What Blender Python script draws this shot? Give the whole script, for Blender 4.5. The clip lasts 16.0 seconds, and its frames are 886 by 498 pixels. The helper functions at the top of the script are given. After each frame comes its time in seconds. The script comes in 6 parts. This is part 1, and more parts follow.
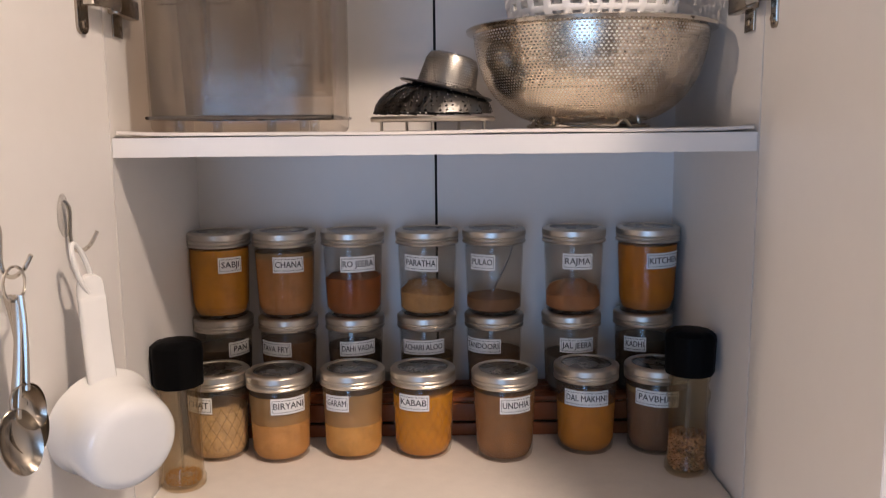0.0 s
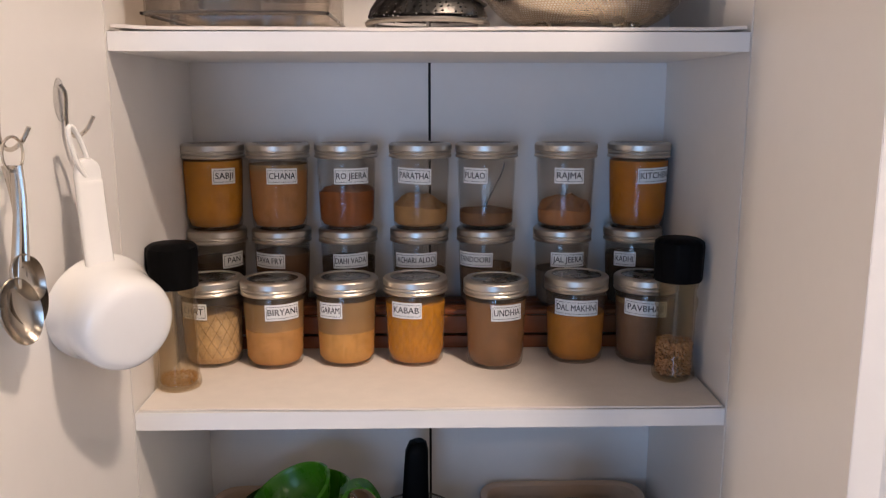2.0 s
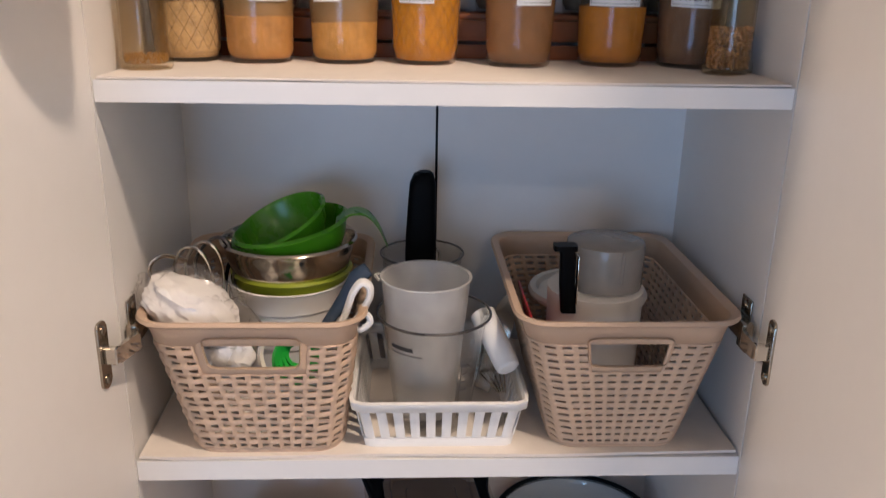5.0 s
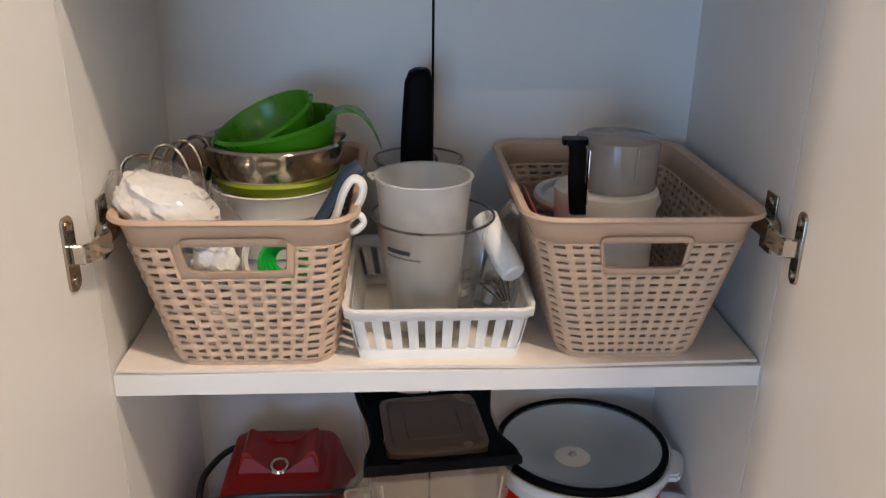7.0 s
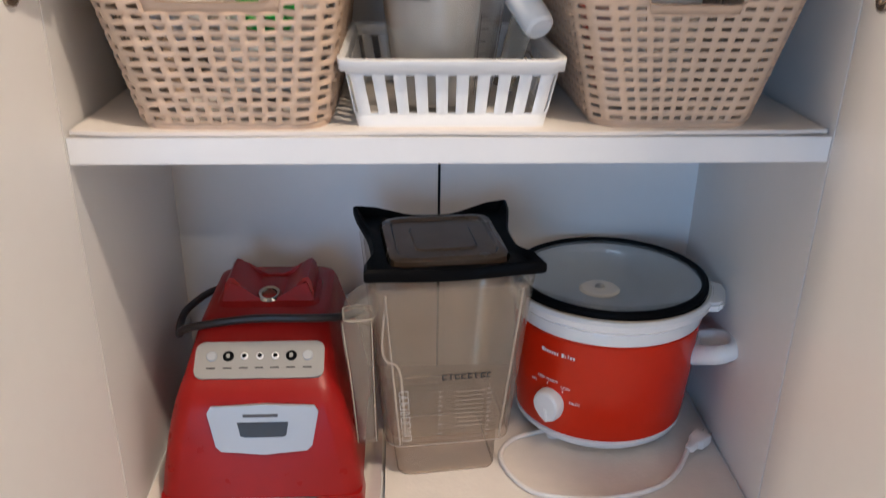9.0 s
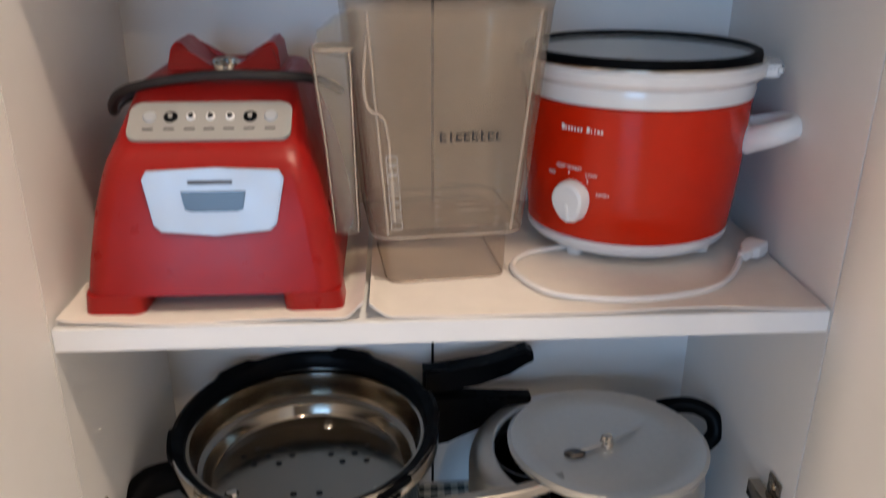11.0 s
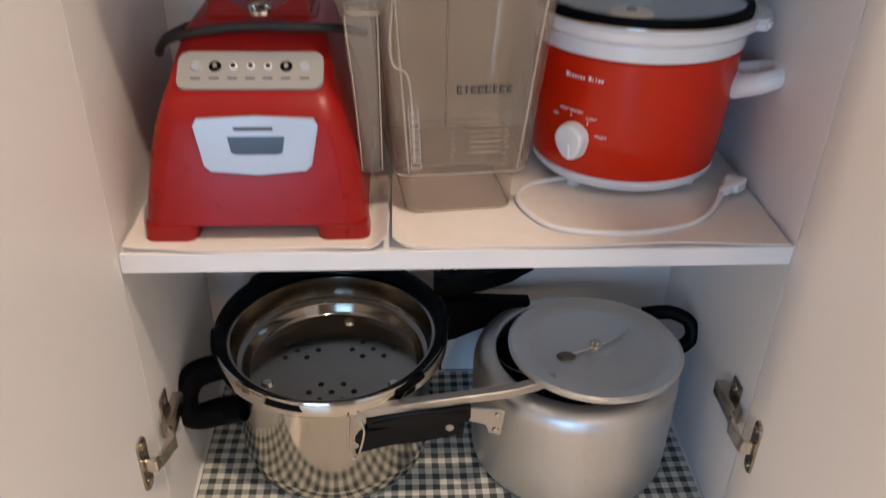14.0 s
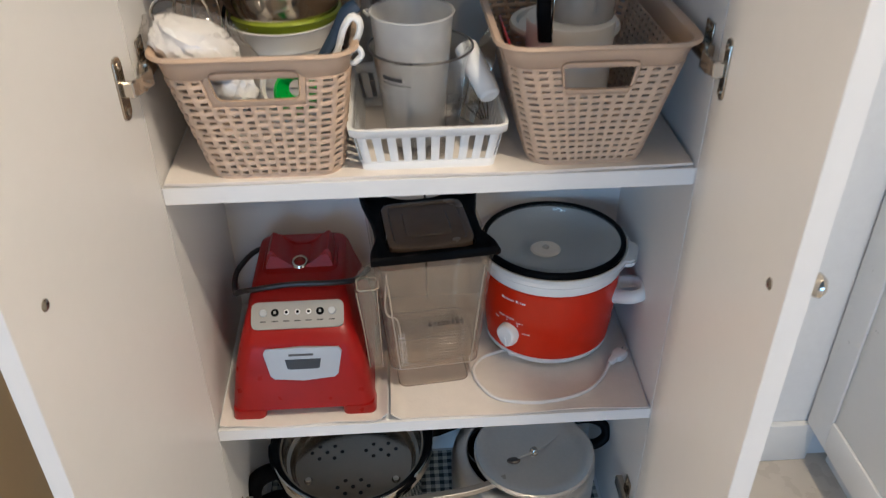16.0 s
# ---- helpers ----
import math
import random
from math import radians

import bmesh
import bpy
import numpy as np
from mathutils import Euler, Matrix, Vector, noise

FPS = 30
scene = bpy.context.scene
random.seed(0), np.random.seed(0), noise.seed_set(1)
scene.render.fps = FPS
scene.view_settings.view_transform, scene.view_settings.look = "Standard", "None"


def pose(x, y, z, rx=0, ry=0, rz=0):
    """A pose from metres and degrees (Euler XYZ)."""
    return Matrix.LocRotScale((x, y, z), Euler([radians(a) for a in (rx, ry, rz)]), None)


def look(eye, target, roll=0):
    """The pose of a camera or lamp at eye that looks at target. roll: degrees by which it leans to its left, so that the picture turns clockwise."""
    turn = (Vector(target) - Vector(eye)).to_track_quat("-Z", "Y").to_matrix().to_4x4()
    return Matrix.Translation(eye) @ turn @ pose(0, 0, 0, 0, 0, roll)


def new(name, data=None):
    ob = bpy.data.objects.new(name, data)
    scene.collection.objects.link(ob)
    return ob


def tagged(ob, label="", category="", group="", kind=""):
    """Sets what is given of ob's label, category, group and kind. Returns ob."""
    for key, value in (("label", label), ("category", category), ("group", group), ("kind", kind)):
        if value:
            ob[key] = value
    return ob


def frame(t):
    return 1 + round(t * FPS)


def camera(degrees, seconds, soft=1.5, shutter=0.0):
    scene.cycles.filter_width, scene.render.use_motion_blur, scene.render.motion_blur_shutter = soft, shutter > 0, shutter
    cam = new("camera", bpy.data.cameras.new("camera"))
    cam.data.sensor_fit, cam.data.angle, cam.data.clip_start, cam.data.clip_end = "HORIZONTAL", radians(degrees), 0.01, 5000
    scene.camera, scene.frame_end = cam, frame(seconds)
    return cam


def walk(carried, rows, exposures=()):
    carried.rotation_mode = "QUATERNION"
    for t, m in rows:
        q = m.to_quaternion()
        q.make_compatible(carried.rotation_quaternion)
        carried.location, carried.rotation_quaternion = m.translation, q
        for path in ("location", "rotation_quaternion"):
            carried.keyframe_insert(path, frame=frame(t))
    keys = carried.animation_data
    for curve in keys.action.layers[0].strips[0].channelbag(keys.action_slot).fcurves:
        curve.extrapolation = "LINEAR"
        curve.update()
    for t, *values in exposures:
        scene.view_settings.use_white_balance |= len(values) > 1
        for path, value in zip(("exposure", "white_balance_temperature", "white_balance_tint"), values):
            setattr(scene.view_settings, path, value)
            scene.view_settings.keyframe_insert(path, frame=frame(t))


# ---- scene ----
cam = camera(57.0, 16.0, soft=1.15, shutter=0.5)
PATH = [
    (0, (-0.002, -0.747, 1.591), (0.017, 1.231, 1.297), -0.6),
    (0.5, (-0.003, -0.748, 1.573), (0.021, 1.227, 1.255), -0.6),
    (1, (-0.006, -0.754, 1.557), (0.031, 1.216, 1.212), -0.2),
    (1.5, (-0.008, -0.759, 1.544), (0.033, 1.207, 1.182), -0.0),
    (2, (-0.007, -0.766, 1.529), (0.038, 1.199, 1.155), 0.0),
    (2.5, (-0.01, -0.769, 1.504), (0.045, 1.193, 1.123), -0.0),
    (3, (-0.014, -0.768, 1.47), (0.046, 1.19, 1.069), -0.0),
    (3.5, (-0.018, -0.759, 1.431), (0.049, 1.196, 1.014), 0.0),
    (4, (-0.029, -0.74, 1.382), (0.039, 1.206, 0.925), 0.1),
    (4.5, (-0.038, -0.71, 1.329), (0.042, 1.214, 0.789), 0.6),
    (4.7, (-0.038, -0.7, 1.318), (0.05, 1.212, 0.736), 0.9),
    (6.8, (-0.046, -0.645, 1.235), (0.077, 1.217, 0.517), 0.9),
    (7, (-0.041, -0.646, 1.229), (0.07, 1.215, 0.505), 0.8),
    (7.5, (-0.044, -0.641, 1.199), (0.063, 1.195, 0.413), 0.7),
    (8, (-0.041, -0.631, 1.151), (0.068, 1.204, 0.364), 0.7),
    (8.5, (-0.041, -0.623, 1.103), (0.067, 1.21, 0.309), 0.9),
    (8.7, (-0.043, -0.616, 1.076), (0.059, 1.212, 0.27), 0.8),
    (10.8, (-0.047, -0.543, 0.782), (0.079, 1.322, 0.069), 0.2),
    (11, (-0.044, -0.545, 0.767), (0.08, 1.303, 0.013), 0.3),
    (11.5, (-0.052, -0.554, 0.726), (0.068, 1.225, -0.181), 0.8),
    (12, (-0.054, -0.565, 0.691), (0.061, 1.154, -0.323), 1.2),
    (12.5, (-0.055, -0.573, 0.674), (0.065, 1.122, -0.381), 1.6),
    (13, (-0.055, -0.575, 0.676), (0.064, 1.109, -0.396), 1.8),
    (13.5, (-0.059, -0.578, 0.75), (0.066, 1.116, -0.308), 1.8),
    (14, (-0.059, -0.599, 0.856), (0.056, 1.103, -0.187), 1.3),
    (14.5, (-0.056, -0.641, 0.962), (0.046, 1.055, -0.094), 0.8),
    (15, (-0.058, -0.682, 1.081), (0.048, 0.983, -0.022), 0.5),
    (15.5, (-0.055, -0.73, 1.206), (0.055, 0.917, 0.078), 0.1),
    (16, (-0.038, -0.782, 1.298), (0.063, 0.869, 0.174), -0.5),
]
EXPOSURES = [(0.0, -0.63, 6400, 17), (2.0, -0.49, 6430, 17), (3.5, -0.46, 6490, 17), (4.7, -0.31, 6490, 16), (7.0, -0.19, 6440, 9), (8.7, -0.05, 6190, 10), (11.0, 0.11, 6600, 10), (13.0, 0.17, 6590, 11), (14.0, 0.01, 6540, 13), (15.0, 0.03, 6240, 9), (16.0, -0.16, 6070, 5)]
walk(cam, [(t, look(eye, target, roll)) for t, eye, target, roll in PATH], EXPOSURES)

# ---- world, lights ----
world = bpy.data.worlds.new("world")
scene.world = world
world.use_nodes = True
sky = world.node_tree.nodes.new("ShaderNodeTexSky")
sky.sky_type, sky.sun_disc = "NISHITA", False
sky.sun_elevation, sky.sun_rotation = radians(35), radians(120)
world.node_tree.links.new(sky.outputs[0], world.node_tree.nodes["Background"].inputs[0])
world.node_tree.nodes["Background"].inputs[1].default_value = 0.1

CEILING = 2.56


def lamp(name, kind, m, energy, colour, size=0.1, size_y=None):
    data = bpy.data.lights.new(name, kind)
    data.energy, data.color = energy, colour
    if kind == "AREA":
        data.shape = "RECTANGLE" if size_y else "DISK"
        data.size = size
        if size_y:
            data.size_y = size_y
    else:
        data.shadow_soft_size = size
    ob = new(name, data)
    ob.matrix_world = m
    return ob


WARM = (1.0, 0.81, 0.62)
DOWN = pose(0, 0, 0)
LAMPS = [(0.45, -2.65, 13.0), (0.42, -0.68, 28.0), (-1.5, -0.82, 40.0)]
for lx, ly, watts in LAMPS:
    lamp("ceiling_lamp_light", "AREA", pose(lx, ly, CEILING - 0.045), watts, WARM, 0.13)
lamp("window_daylight", "AREA", pose(-0.95, -3.86, 1.05, 90, 0, 0), 46.0, (0.33, 0.6, 1.0), 1.4, 1.5)


# ---- mesh helpers ----
def finish(name, bm, material, parent=None, label="", angle=35):
    me = bpy.data.meshes.new(name)
    bmesh.ops.recalc_face_normals(bm, faces=bm.faces)
    bm.to_mesh(me)
    bm.free()
    me.polygons.foreach_set("use_smooth", [True] * len(me.polygons))
    me.set_sharp_from_angle(angle=radians(angle))
    me.materials.append(material)
    ob = new(name, me)
    ob.parent = parent
    if label:
        ob["label"] = label
    return ob


def part(name, bm, material, parent, label="", angle=35):
    return finish(name, bm, material, parent, label, angle)


def thing(name, label, category, at=(0, 0, 0), turn=0, group="", kind=""):
    ob = new(name)
    ob.empty_display_size = 0.02
    ob.matrix_world = pose(*at, 0, 0, turn)
    return tagged(ob, label, category, group, kind)


def moved(bm, m, verts=None):
    bmesh.ops.transform(bm, matrix=m, verts=verts or bm.verts)
    return bm


def box(x0, x1, y0, y1, z0, z1, bevel=0.0, seg=2, bm=None):
    out = bmesh.new()
    bmesh.ops.create_cube(out, size=1)
    bmesh.ops.transform(out, matrix=Matrix.Translation(((x0 + x1) / 2, (y0 + y1) / 2, (z0 + z1) / 2)) @ Matrix.Diagonal((x1 - x0, y1 - y0, z1 - z0, 1)), verts=out.verts)
    if bevel:
        bmesh.ops.bevel(out, geom=out.edges[:], offset=bevel, segments=seg, affect="EDGES", profile=0.5)
    return join(bm, out)


def join(bm, other):
    if bm is None:
        return other
    me = bpy.data.meshes.new("tmp")
    other.to_mesh(me)
    other.free()
    bm.from_mesh(me)
    bpy.data.meshes.remove(me)
    return bm


def loft(rings, cap0=True, cap1=True, bm=None, closed=True):
    """Skin between rings that have the same number of points."""
    bm = bm or bmesh.new()
    rows = [[bm.verts.new(p) for p in ring] for ring in rings]
    n = len(rows[0])
    for a, b in zip(rows, rows[1:]):
        for i in range(n if closed else n - 1):
            j = (i + 1) % n
            bm.faces.new((a[i], a[j], b[j], b[i]))
    if cap0:
        bm.faces.new(rows[0][::-1])
    if cap1:
        bm.faces.new(rows[-1])
    return bm


def lathe(profile, seg=48, bm=None, m=None, uv=False):
    """Turn a profile of (radius, z) round the z axis; a radius of 0 closes it."""
    out = bmesh.new()
    layer = out.loops.layers.uv.new("uv") if uv else None
    rows, run, at = [], 0.0, []
    for k, (r, z) in enumerate(profile):
        if k:
            run += math.hypot(r - profile[k - 1][0], z - profile[k - 1][1])
        at.append(run)
        rows.append([out.verts.new((0, 0, z))] if r < 1e-6 else [out.verts.new((r * math.cos(2 * math.pi * i / seg), r * math.sin(2 * math.pi * i / seg), z)) for i in range(seg)])
    for k, (a, b) in enumerate(zip(rows, rows[1:])):
        for i in range(seg):
            j = (i + 1) % seg
            vs = (a[i % len(a)], a[j % len(a)], b[j % len(b)], b[i % len(b)])
            us = ((i, k), (i + 1, k), (i + 1, k + 1), (i, k + 1))
            keep = [n for n in range(4) if vs[n] not in vs[:n]]
            if len(keep) < 3:
                continue
            f = out.faces.new([vs[n] for n in keep])
            if layer:
                for lp, n in zip(f.loops, keep):
                    lp[layer].uv = (us[n][0] / seg, at[us[n][1]])
    if m:
        moved(out, m)
    return join(bm, out)


def smooth_path(points, steps=6, closed=False):
    pts = [Vector(p) for p in points]
    if closed:
        get = lambda i: pts[i % len(pts)]
        spans = len(pts)
    else:
        get = lambda i: pts[min(max(i, 0), len(pts) - 1)]
        spans = len(pts) - 1
    out = []
    for i in range(spans):
        a, b, c, d = get(i - 1), get(i), get(i + 1), get(i + 2)
        for s in range(steps):
            t = s / steps
            out.append(0.5 * (2 * b + (c - a) * t + (2 * a - 5 * b + 4 * c - d) * t * t + (3 * b - a - 3 * c + d) * t**3))
    if not closed:
        out.append(pts[-1])
    return out


def tube(points, r, seg=8, steps=6, closed=False, bm=None, flat=1.0):
    """A rod of radius r along a smooth path; r may be a list along the path's points; flat squeezes it."""
    path = smooth_path(points, steps, closed)
    n = len(path)
    up, rings = Vector((0, 0, 1)), []
    for i, p in enumerate(path):
        a = path[(i - 1) % n] if closed else path[max(i - 1, 0)]
        b = path[(i + 1) % n] if closed else path[min(i + 1, n - 1)]
        d = (b - a).normalized()
        if abs(d.dot(up)) > 0.98:
            up = Vector((0, 1, 0)) if abs(d.y) < 0.9 else Vector((1, 0, 0))
        side = d.cross(up).normalized()
        up = side.cross(d).normalized()
        rr = r
        if isinstance(r, (list, tuple)):
            f = i / (n - 1) * (len(r) - 1)
            k = min(int(f), len(r) - 2)
            rr = r[k] + (r[k + 1] - r[k]) * (f - k)
        rings.append([p + rr * (math.cos(2 * math.pi * k / seg) * side + flat * math.sin(2 * math.pi * k / seg) * up) for k in range(seg)])
    if closed:
        rings.append(rings[0])
        out = loft(rings, False, False)
        bmesh.ops.remove_doubles(out, verts=out.verts, dist=1e-7)
        return join(bm, out)
    return join(bm, loft(rings, True, True))


def rrect(hw, hd, r, z=0.0, n=5, cx=0.0, cy=0.0):
    """A rounded rectangle of half sizes hw, hd as a ring of points."""
    r = min(r, hw * 0.999, hd * 0.999)
    out = []
    for sx, sy, a0 in ((1, 1, 0), (-1, 1, 90), (-1, -1, 180), (1, -1, 270)):
        for k in range(n + 1):
            a = radians(a0 + 90 * k / n)
            out.append(Vector((cx + sx * (hw - r) + r * math.cos(a), cy + sy * (hd - r) + r * math.sin(a), z)))
    return out


def slab(outline, y0, y1, bevel=0.0):
    """An outline of (x, z) points given a thickness from y0 to y1."""
    bm = loft([[Vector((x, y0, z)) for x, z in outline], [Vector((x, y1, z)) for x, z in outline]])
    if bevel:
        bmesh.ops.bevel(bm, geom=[e for e in bm.edges if abs(e.verts[0].co.y - e.verts[1].co.y) < 1e-6], offset=bevel, segments=2, affect="EDGES")
    return bm


class Wall:
    """The skin of a tapered basket: a point for a way round s (0 to 1) and a height v (0 to 1)."""

    def __init__(self, top, bottom, height, corner, lean=(0, 0)):
        self.top, self.bottom, self.height, self.corner, self.lean = top, bottom, height, corner, lean
        w, d, r = top[0] - corner, top[1] - corner, corner
        self.runs = [2 * w, r * math.pi / 2, 2 * d, r * math.pi / 2] * 2
        self.total = sum(self.runs)

    def at(self, s, v, out=0.0):
        hw = self.bottom[0] + (self.top[0] - self.bottom[0]) * v
        hd = self.bottom[1] + (self.top[1] - self.bottom[1]) * v
        r, run, k = self.corner, (s % 1.0) * self.total, 0
        while run > self.runs[k] and k < 7:
            run -= self.runs[k]
            k += 1
        f = run / self.runs[k]
        # start at the front's left end (-y side), then right side, back, left side
        c = [(hw - r, -hd + r), (hw - r, hd - r), (-hw + r, hd - r), (-hw + r, -hd + r)]
        if k % 2 == 0:
            e = k // 2
            a, b = [((-hw + r, -hd), (hw - r, -hd)), ((hw, -hd + r), (hw, hd - r)), ((hw - r, hd), (-hw + r, hd)), ((-hw, hd - r), (-hw, -hd + r))][e]
            nx, ny = [(0, -1), (1, 0), (0, 1), (-1, 0)][e]
            x, y = a[0] + (b[0] - a[0]) * f, a[1] + (b[1] - a[1]) * f
        else:
            e = k // 2
            ang = radians(-90 + 90 * e + 90 * f)
            nx, ny = math.cos(ang), math.sin(ang)
            x, y = c[e][0] + r * nx, c[e][1] + r * ny
        return Vector((x + nx * out + self.lean[0] * v, y + ny * out + self.lean[1] * v, v * self.height))

    def front(self, x):
        """The way round at which the front's top shows the offset x from its middle."""
        return (self.runs[0] / 2 + x) / self.total


def holed(wall, cols, v_rows, hole, weave=0.0, skip=None, skew=0.0):
    """Cells round a basket, each with a hole; hole: its share of the cell's width and height."""
    bm, cache = bmesh.new(), {}

    def vert(s, v, out=0.0):
        key = (round((s % 1.0) * 1e5), round(v * 1e5))
        if key not in cache:
            cache[key] = bm.verts.new(wall.at(s, v, out))
        return cache[key]

    a, b = (1 - hole[0]) / 2, (1 - hole[1]) / 2
    for row, (v0, v1) in enumerate(zip(v_rows, v_rows[1:])):
        for c in range(cols):
            s0, s1 = c / cols, (c + 1) / cols
            if skip and skip((s0 + s1) / 2, (v0 + v1) / 2):
                continue
            ss = [s0, s0 + a * (s1 - s0), s1 - a * (s1 - s0), s1]
            vv = [v0, v0 + b * (v1 - v0), v1 - b * (v1 - v0), v1]
            bulge = weave * (1 if (c + row) % 2 else -1)
            tilt = skew * (v1 - v0) * (1 if (c + row) % 2 else -1)

            def height(i, j):
                if i in (1, 2) and j in (1, 2):
                    return vv[j] + tilt * (1 if i == 1 else -1) * (1 if j == 1 else -1)
                return vv[j]

            g = [[vert(ss[i], height(i, j), bulge if i in (1, 2) and j in (1, 2) else 0.0) for i in range(4)] for j in range(4)]
            for j in range(3):
                for i in range(3):
                    if i == 1 and j == 1:
                        continue
                    bm.faces.new((g[j][i], g[j][i + 1], g[j + 1][i + 1], g[j + 1][i]))
    return bm


def thicken(ob, t, offset=0.0):
    mod = ob.modifiers.new("thickness", "SOLIDIFY")
    mod.thickness, mod.offset = t, offset
    return ob


def text_mesh(body, height, width=None, depth=0.0002):
    """Lettering in the plane of x and z, centred, as a bmesh."""
    cu = bpy.data.curves.new("lettering", "FONT")
    cu.body, cu.size, cu.align_x, cu.align_y = body, height * 1.38, "CENTER", "CENTER"
    cu.resolution_u = 2
    ob = bpy.data.objects.new("lettering", cu)
    scene.collection.objects.link(ob)
    me = bpy.data.meshes.new_from_object(ob.evaluated_get(bpy.context.evaluated_depsgraph_get()))
    bm = bmesh.new()
    bm.from_mesh(me)
    bpy.data.objects.remove(ob)
    bpy.data.meshes.remove(me)
    twin = bmesh.ops.duplicate(bm, geom=bm.verts[:] + bm.edges[:] + bm.faces[:])["geom"]
    bmesh.ops.translate(bm, vec=(height * 0.035, height * 0.02, 0.00004), verts=[g for g in twin if isinstance(g, bmesh.types.BMVert)])
    xs = [v.co.x for v in bm.verts]
    mid, span = (max(xs) + min(xs)) / 2, max(xs) - min(xs)
    k = min(1.0, width / span) if width else 1.0
    for v in bm.verts:
        v.co = Vector(((v.co.x - mid) * k, -v.co.z, v.co.y))
    return bm


# ---- materials ----
def material(name, colour, rough=0.5, metal=0.0, vary=0.06, grain=60.0, bump=0.0, bump_scale=300.0, rough_vary=0.08, spec=0.5, sheen=0.0, big=6.0, coat=0.0):
    m = bpy.data.materials.new(name)
    m.use_nodes = True
    t = m.node_tree
    b = t.nodes["Principled BSDF"]
    b.inputs["Metallic"].default_value = metal
    b.inputs["Specular IOR Level"].default_value = spec
    b.inputs["Coat Weight"].default_value = coat
    b.inputs["Sheen Weight"].default_value = sheen
    tc = t.nodes.new("ShaderNodeTexCoord")
    n1, n2 = t.nodes.new("ShaderNodeTexNoise"), t.nodes.new("ShaderNodeTexNoise")
    n1.inputs["Scale"].default_value, n2.inputs["Scale"].default_value = grain, big
    n1.inputs["Detail"].default_value = n2.inputs["Detail"].default_value = 4
    for n in (n1, n2):
        t.links.new(tc.outputs["Object"], n.inputs["Vector"])
    add = t.nodes.new("ShaderNodeMath")
    add.operation = "ADD"
    t.links.new(n1.outputs[0], add.inputs[0])
    t.links.new(n2.outputs[0], add.inputs[1])
    ramp = t.nodes.new("ShaderNodeMapRange")
    ramp.inputs[1].default_value, ramp.inputs[2].default_value = 0.6, 1.4
    ramp.inputs[3].default_value, ramp.inputs[4].default_value = 1 - vary, 1 + vary
    t.links.new(add.outputs[0], ramp.inputs[0])
    mul = t.nodes.new("ShaderNodeVectorMath")
    mul.operation = "SCALE"
    mul.inputs[0].default_value = colour
    t.links.new(ramp.outputs[0], mul.inputs["Scale"])
    t.links.new(mul.outputs[0], b.inputs["Base Color"])
    rr = t.nodes.new("ShaderNodeMapRange")
    rr.inputs[1].default_value, rr.inputs[2].default_value = 0.6, 1.4
    rr.inputs[3].default_value, rr.inputs[4].default_value = max(rough - rough_vary, 0.02), min(rough + rough_vary, 1)
    t.links.new(add.outputs[0], rr.inputs[0])
    t.links.new(rr.outputs[0], b.inputs["Roughness"])
    if bump:
        nb = t.nodes.new("ShaderNodeTexNoise")
        nb.inputs["Scale"].default_value = bump_scale
        t.links.new(tc.outputs["Object"], nb.inputs["Vector"])
        bp = t.nodes.new("ShaderNodeBump")
        bp.inputs["Strength"].default_value, bp.inputs["Distance"].default_value = 1.0, bump
        t.links.new(nb.outputs[0], bp.inputs["Height"])
        t.links.new(bp.outputs[0], b.inputs["Normal"])
    return m


def clear(name, tint, rough=0.03, haze=0.0, haze_colour=(0.8, 0.8, 0.8), gloss=0.45, face=0.05):
    """Thin glass or clear plastic: it lets light straight through, with gloss by Fresnel and some haze."""
    m = bpy.data.materials.new(name)
    m.use_nodes = True
    t = m.node_tree
    t.nodes.remove(t.nodes["Principled BSDF"])
    tr, gl, df = t.nodes.new("ShaderNodeBsdfTransparent"), t.nodes.new("ShaderNodeBsdfGlossy"), t.nodes.new("ShaderNodeBsdfPrincipled")
    tr.inputs[0].default_value = (*tint, 1)
    gl.inputs["Roughness"].default_value = rough
    df.inputs["Base Color"].default_value = (*haze_colour, 1)
    df.inputs["Roughness"].default_value = 0.5
    lw = t.nodes.new("ShaderNodeLayerWeight")
    lw.inputs[0].default_value = 0.5
    pw, fr = t.nodes.new("ShaderNodeMath"), t.nodes.new("ShaderNodeMath")
    pw.operation, fr.operation = "POWER", "MULTIPLY_ADD"
    pw.inputs[1].default_value = 4.0
    t.links.new(lw.outputs["Facing"], pw.inputs[0])
    t.links.new(pw.outputs[0], fr.inputs[0])
    fr.inputs[1].default_value, fr.inputs[2].default_value = gloss, face
    tc, ns = t.nodes.new("ShaderNodeTexCoord"), t.nodes.new("ShaderNodeTexNoise")
    ns.inputs["Scale"].default_value = 25.0
    t.links.new(tc.outputs["Object"], ns.inputs["Vector"])
    hz = t.nodes.new("ShaderNodeMath")
    hz.operation = "MULTIPLY_ADD"
    hz.inputs[1].default_value, hz.inputs[2].default_value = 0.8 * haze, 0.6 * haze
    t.links.new(ns.outputs[0], hz.inputs[0])
    m1, m2 = t.nodes.new("ShaderNodeMixShader"), t.nodes.new("ShaderNodeMixShader")
    t.links.new(hz.outputs[0], m1.inputs[0])
    t.links.new(tr.outputs[0], m1.inputs[1])
    t.links.new(df.outputs[0], m1.inputs[2])
    t.links.new(fr.outputs[0], m2.inputs[0])
    t.links.new(m1.outputs[0], m2.inputs[1])
    t.links.new(gl.outputs[0], m2.inputs[2])
    t.links.new(m2.outputs[0], t.nodes["Material Output"].inputs[0])
    return m


